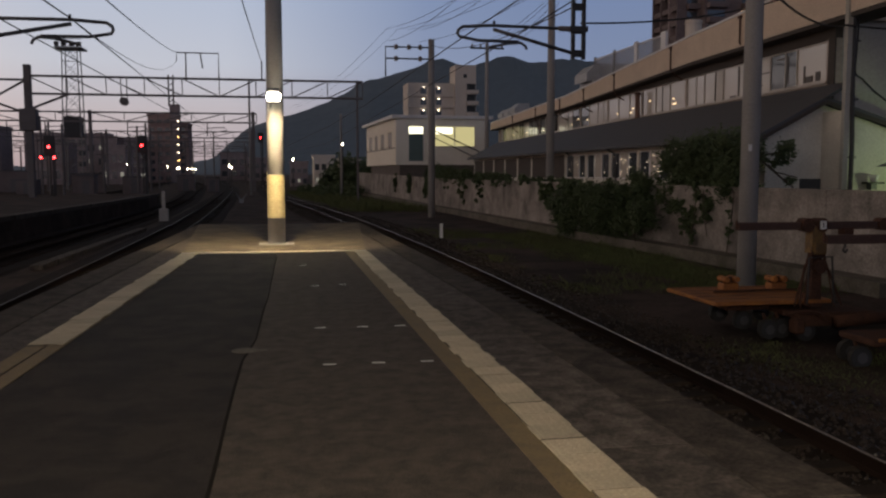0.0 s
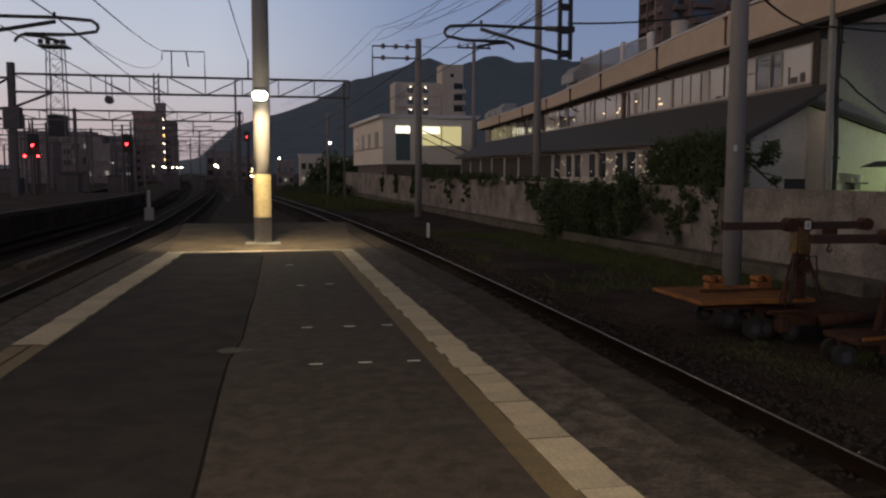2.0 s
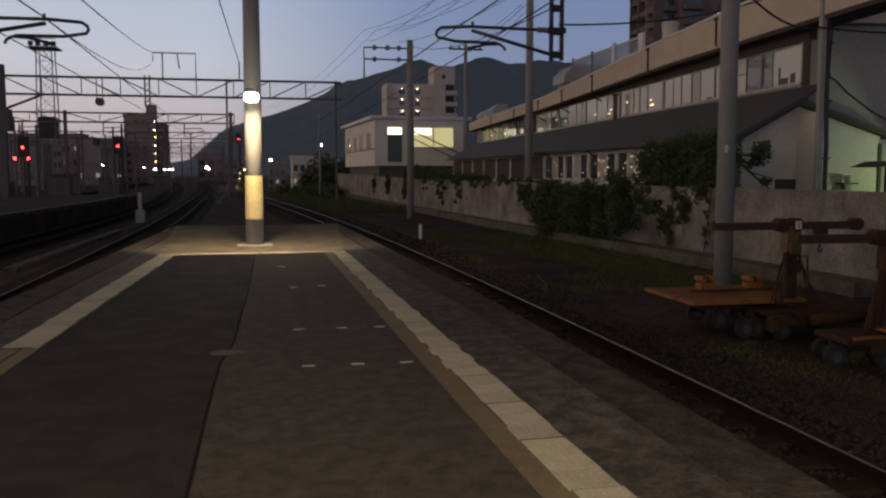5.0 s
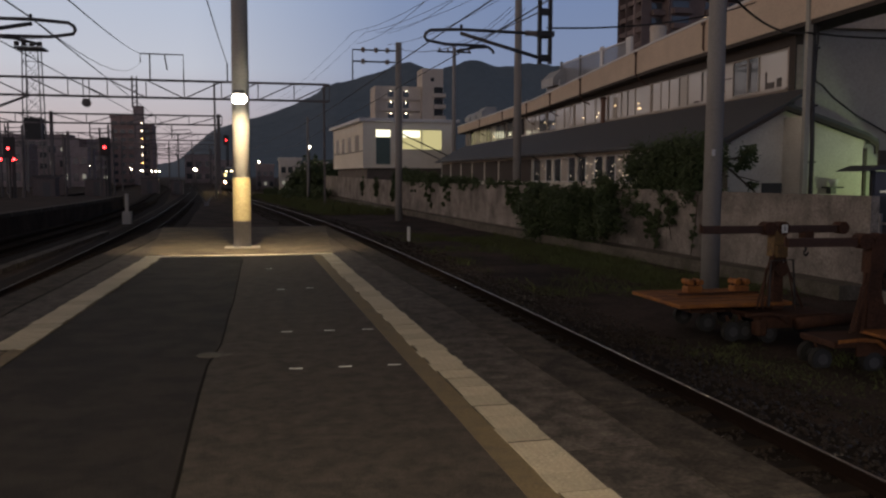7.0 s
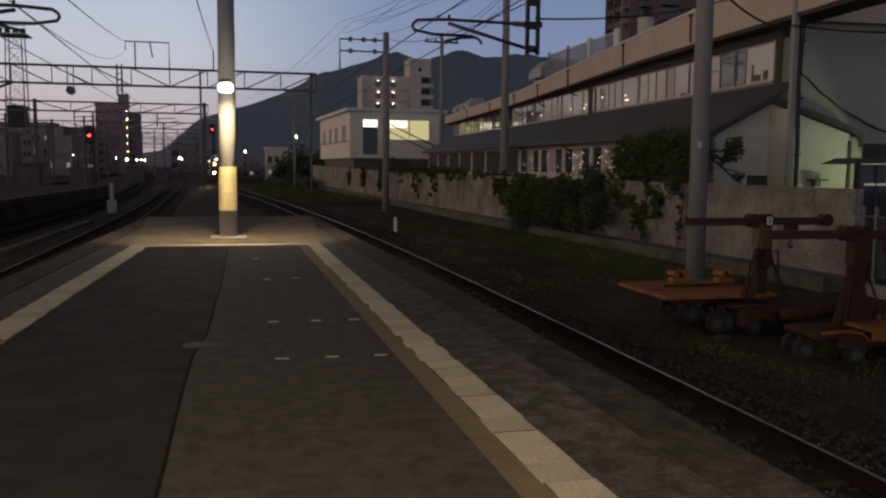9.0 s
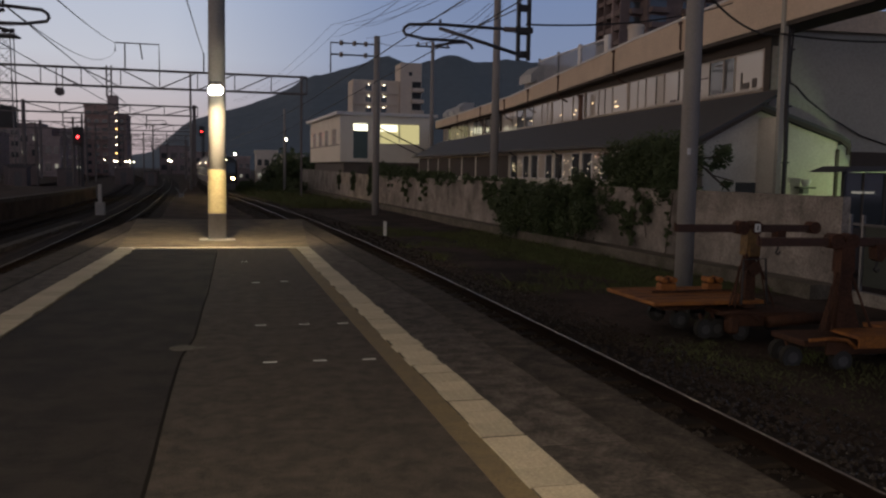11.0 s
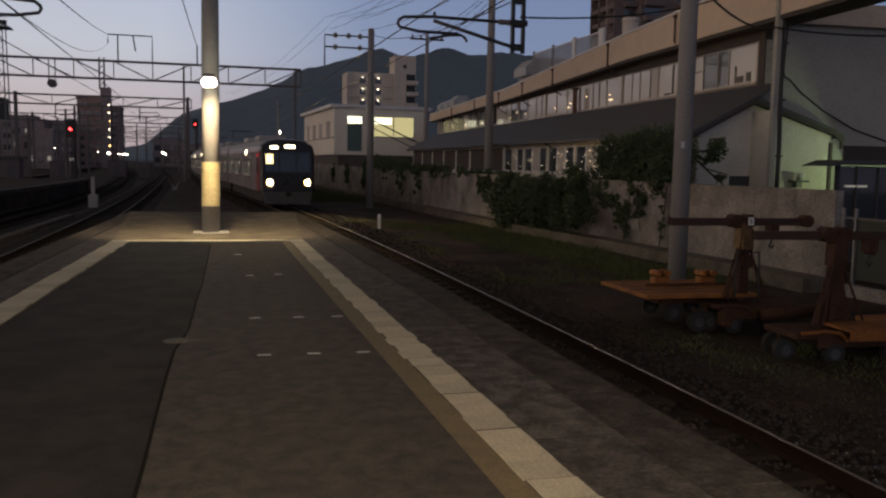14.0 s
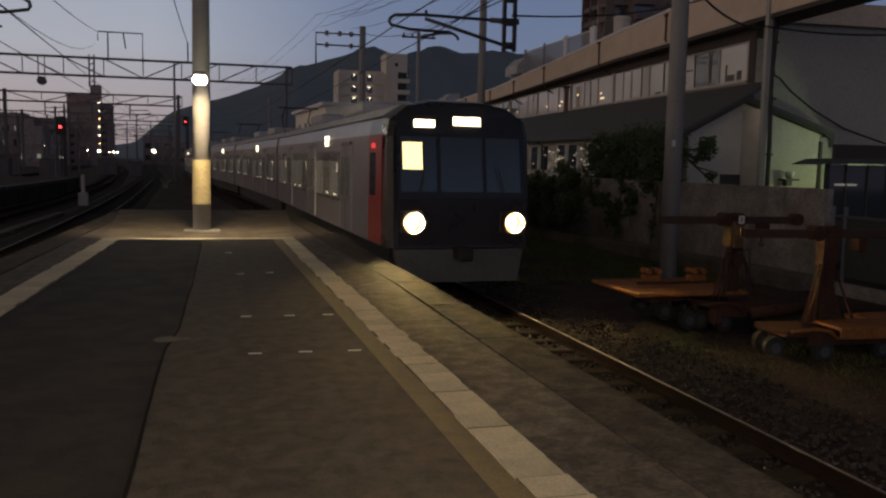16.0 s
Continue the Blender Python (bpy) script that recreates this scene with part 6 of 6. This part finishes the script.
# ---- the arriving train ----
def train_car(first):
    """One car, front end at y=0 and the body towards +y; rails at z=0."""
    t = thing("train_car", "red-fronted commuter train car with bright headlights" if first else "stainless commuter train car with lit windows", "train car", (0, 0, 0), 0, "cars of the train")
    L, hw = 19.6, 1.475
    y0 = 0.35 if first else 0.0
    prof = [(-hw, 0.95), (-hw, 3.10), (-hw + 0.06, 3.40), (-1.05, 3.67), (-0.5, 3.77), (0.5, 3.77), (1.05, 3.67), (hw - 0.06, 3.40), (hw, 3.10), (hw, 0.95)]
    body = part("body", prism(B(), prof, "y", y0 + (1.3 if first else 0), L), STAINLESS, t)
    part("roof", prism(B(), [(-hw + 0.07, 3.45), (-1.05, 3.69), (-0.5, 3.795), (0.5, 3.795), (1.05, 3.69), (hw - 0.07, 3.45), (0, 3.35)], "y", y0 + 0.4, L - 0.02), TRAIN_ROOF, t)
    part("underframe", box(B(), -1.2, 1.2, y0 + 0.6, L - 0.3, 0.35, 0.94), UNDER, t)
    for yb in (3.2, 16.4):
        bg = part("bogie", box(B(), -0.95, 0.95, yb - 1.5, yb + 1.5, 0.30, 0.62, 0.04), UNDER, t)
        for dy in (-1.05, 1.05):
            for sx in (-0.56, 0.56):
                part("wheel", rod(B(), (sx - 0.06, yb + dy, 0.43), (sx + 0.06, yb + dy, 0.43), 0.43, 0.43, 20), RAIL_RUST, bg)
    # sides: doors and windows
    doors = (4.2, 9.8, 15.4)
    for sx in (-1, 1):
        for yd in doors:
            d = part("door", box(B(), sx * hw - 0.03, sx * hw + 0.03, yd - 0.65, yd + 0.65, 1.0, 2.9), STAINLESS, t)
            for k in (-0.70, 0.70):
                part("door_post", box(B(), sx * hw - 0.034, sx * hw + 0.034, yd + k - 0.035, yd + k + 0.035, 1.0, 2.95), UNIT_GREY, t, "pale bright door edge")
            part("door_head", box(B(), sx * hw - 0.033, sx * hw + 0.033, yd - 0.66, yd + 0.66, 2.91, 3.0), BLACK_FRONT, t, "dark band over the door")
            for k in (-0.32, 0.32):
                part("door_window", box(B(), sx * hw - 0.045, sx * hw + 0.045, yd + k - 0.2, yd + k + 0.2, 1.75, 2.65), SALOON_DIM, d)
            part("door_seam", box(B(), sx * hw - 0.036, sx * hw + 0.036, yd - 0.012, yd + 0.012, 1.0, 2.9), BLACK_FRONT, d)
        for i, (ya, yb) in enumerate(((5.1, 8.9), (10.7, 14.5), (16.3, 18.8)) + (() if first else ((0.8, 3.2),))):
            w = part("window_frame", box(B(), sx * hw - 0.02, sx * hw + 0.02, ya, yb, 1.60, 2.80), BLACK_FRONT, t)
            n = 3 if yb - ya > 3 else 2
            for k in range(n):
                a, b = ya + 0.06 + (yb - ya - 0.12) * k / n + 0.02, ya + 0.06 + (yb - ya - 0.12) * (k + 1) / n - 0.02
                part("window", box(B(), sx * hw - 0.035, sx * hw + 0.035, a, b, 1.66, 2.74), SALOON_DIM if (i + k) % 3 == 1 else SALOON_GLOW, w)
                part("blind", box(B(), sx * hw - 0.038, sx * hw + 0.038, a + 0.02, b - 0.02, 2.56, 2.735), BLACK_FRONT, w, "dark shade at the top of the pane")
                # lights reflected along the sill are put on as short glowing segments
                if (i + 2 * k) % 3 != 1:
                    part("pane_streak", box(B(), sx * hw - 0.039, sx * hw + 0.039, a + 0.25, a + 0.25 + (b - a) * 0.28, 1.72, 1.755), SALOON_BRIGHT, w)
            part("pane_streak", box(B(), sx * hw - 0.039, sx * hw + 0.039, ya + 0.16, ya + 0.22, 2.30, 2.52), SALOON_BRIGHT, w)
        part("side_lamp", box(B(), sx * hw - 0.03, sx * hw + 0.03, 6.9, 7.2, 2.95, 3.2), SIGN_GLOW, t)
    part("end_wall", box(B(), -1.4, 1.4, L, L + 0.04, 0.95, 3.4), BLACK_FRONT, t)
    for ya in (6.0, 12.5):
        part("roof_unit", box(B(), -0.8, 0.8, ya, ya + 2.6, 3.79, 4.10, 0.06), TRAIN_ROOF, t)
    if not first:
        part("gangway", box(B(), -0.5, 0.5, -0.55, 0.0, 1.0, 3.1), UNDER, t)
        pg = part("pantograph", pipe(B(), [(-0.6, 3.6, 3.79), (-0.6, 4.7, 4.4), (-0.6, 3.9, 4.9), (0.6, 3.9, 4.9), (0.6, 4.7, 4.4), (0.6, 3.6, 3.79)], 0.03), DARK_STEEL, t)
        part("pan_head", box(B(), -0.9, 0.9, 3.8, 4.0, 4.9, 4.95), DARK_STEEL, pg)
        return t
    # cab: red sides, raked black face
    cab = prof
    bm = B()
    rings = []
    for s, y, z_in in ((0.90, 0.0, 0.97), (0.97, 0.10, 0.99), (1.0, 0.35, 1.0), (1.0, 1.65, 1.0)):
        rings.append([bm.verts.new((x * s, y + (max(0, z - 1.9) * 0.16 if y < 1 else 0), 0.95 + (z - 0.95) * z_in)) for x, z in cab])
    n = len(cab)
    for a, b in zip(rings, rings[1:]):
        for k in range(n):
            j = (k + 1) % n
            bm.faces.new((a[k], a[j], b[j], b[k]))
    bm.faces.new(rings[0][::-1])
    c = part("cab_shell", bm, BLACK_FRONT, t, "black cab end")
    for sx in (-1, 1):
        part("red_side_panel", box(B(), sx * hw - 0.015, sx * hw + 0.015, 0.42, 1.62, 0.98, 3.08), RED_PAINT, c, "red painted cab side")
        part("marker_lamp", box(B(), sx * hw - 0.025, sx * hw + 0.025, 1.0, 1.3, 2.84, 2.93), glow("red_marker_glow", (1.0, 0.05, 0.04), 1.2), c, "dim red side lamp")

    def face(x0, x1, z0, z1, d, name, m, par, label="", lift=0.0):
        bmf = B()
        lo, hi = max(0, z0 - 1.9) * 0.16, max(0, z1 - 1.9) * 0.16
        pts = [(x0, lo - d, z0), (x1, lo - d, z0), (x1, hi - d, z1), (x0, hi - d, z1)]
        back = [(x, y + d + 0.02, z) for x, y, z in pts]
        va = [bmf.verts.new(p) for p in pts]
        vb = [bmf.verts.new(p) for p in back]
        bmf.faces.new(va)
        bmf.faces.new(vb[::-1])
        for k in range(4):
            j = (k + 1) % 4
            bmf.faces.new((va[k], va[j], vb[j], vb[k]))
        return part(name, bmf, m, par, label)
    f = face(-1.26, 1.26, 1.90, 3.48, 0.012, "front_mask", BLACK_FRONT, t, "black front mask")
    face(-1.26, 1.26, 1.0, 1.895, 0.012, "front_panel", BLACK_FRONT, t)
    face(-1.20, -0.50, 2.02, 3.06, 0.03, "windscreen", GLASS, t)
    face(-0.42, 0.42, 2.02, 3.06, 0.03, "windscreen", GLASS, t)
    face(0.50, 1.20, 2.02, 3.06, 0.03, "windscreen", GLASS, t)
    face(-1.16, -0.78, 2.44, 2.95, 0.04, "lit_cab_window", CAB_GLOW, f, "yellow lit cab window")
    face(-0.92, -0.52, 3.24, 3.38, 0.04, "service_sign", SIGN_GLOW, f, "lit white sign")
    face(-0.14, 0.40, 3.29, 3.45, 0.04, "destination_sign", SIGN_GLOW, f, "lit white sign")
    for sx in (-1, 1):
        h = part("headlight_housing", box(B(), sx * 1.0 - 0.24, sx * 1.0 + 0.24, -0.05, 0.05, 1.22, 1.67, 0.05), DARK_STEEL, t)
        part("headlight", rod(B(), (sx * 1.0, -0.085, 1.445), (sx * 1.0, -0.066, 1.445), 0.070, 0.085, 20), HEAD_GLOW, h, "glowing warm headlight")
        # the headlight's warm glare is put into this weakly glowing lens ring
        part("headlight_lens", rod(B(), (sx * 1.0, -0.065, 1.445), (sx * 1.0, -0.051, 1.445), 0.165, 0.175, 24), GLARE_GLOW, h, "lens ring glowing for the warm glare")
        # deep hood ring added to hold the headlight beam forward
        rim = B()
        outer = [[rim.verts.new((sx * 1.0 + r * math.cos(a * math.pi / 10), y, 1.445 + r * math.sin(a * math.pi / 10))) for a in range(20)] for r, y in ((0.20, -0.05), (0.215, -0.26), (0.20, -0.26), (0.18, -0.05))]
        for ra, rb in zip(outer, outer[1:]):
            for a in range(20):
                rim.faces.new((ra[a], ra[(a + 1) % 20], rb[(a + 1) % 20], rb[a]))
        part("headlight_rim", rim, DARK_STEEL, h)
        part("wiper", rod(B(), (sx * 0.85, -0.07, 2.02), (sx * 0.7, -0.02, 2.5), 0.012, n=5), DARK_STEEL, t)
        part("cab_side_window", box(B(), sx * hw - 0.02, sx * hw + 0.02, 0.95, 1.5, 1.9, 2.75), GLASS, t)
    part("skirt", prism(B(), [(-1.3, 0.92), (1.3, 0.92), (1.2, 0.28), (-1.2, 0.28)], "y", 0.05, 0.25), mat("grey_skirt", (0.10, 0.10, 0.10), 0.6), t)
    part("coupler", box(B(), -0.14, 0.14, -0.35, 0.3, 0.72, 0.98, 0.03), UNDER, t)
    return t


CARS = []
lead = train_car(True)
CARS.append(lead)
second = train_car(False)
CARS.append(second)
for _ in range(3):
    CARS.append(copy_thing(second, pose(0, 0, 0)))


def motions():
    """The train comes along the platform track at about 15 m/s."""
    knots = [(0.0, 262.0), (2.0, 230.5), (4.0, 199.5), (6.0, 168.5), (8.0, 137.5), (10.0, 107.0), (12.0, 76.6), (13.0, 61.8), (14.0, 46.4), (15.0, 30.4), (15.5, 22.9), (16.0, 15.6)]
    times = [0.5 * k for k in range(33)]
    for i, car in enumerate(CARS):
        rows = []
        for t in times:
            y = ease(knots, t) + i * 20.1
            xa, xb = ease(MAIN_LINE, y + 3.2), ease(MAIN_LINE, y + 16.4)
            slope = (xb - xa) / 13.2
            rows.append((t, pose(xa - slope * 3.2, y, RAIL_Z, 0, 0, math.degrees(math.atan2(-slope, 1)))))
        walk(car, rows)


motions()
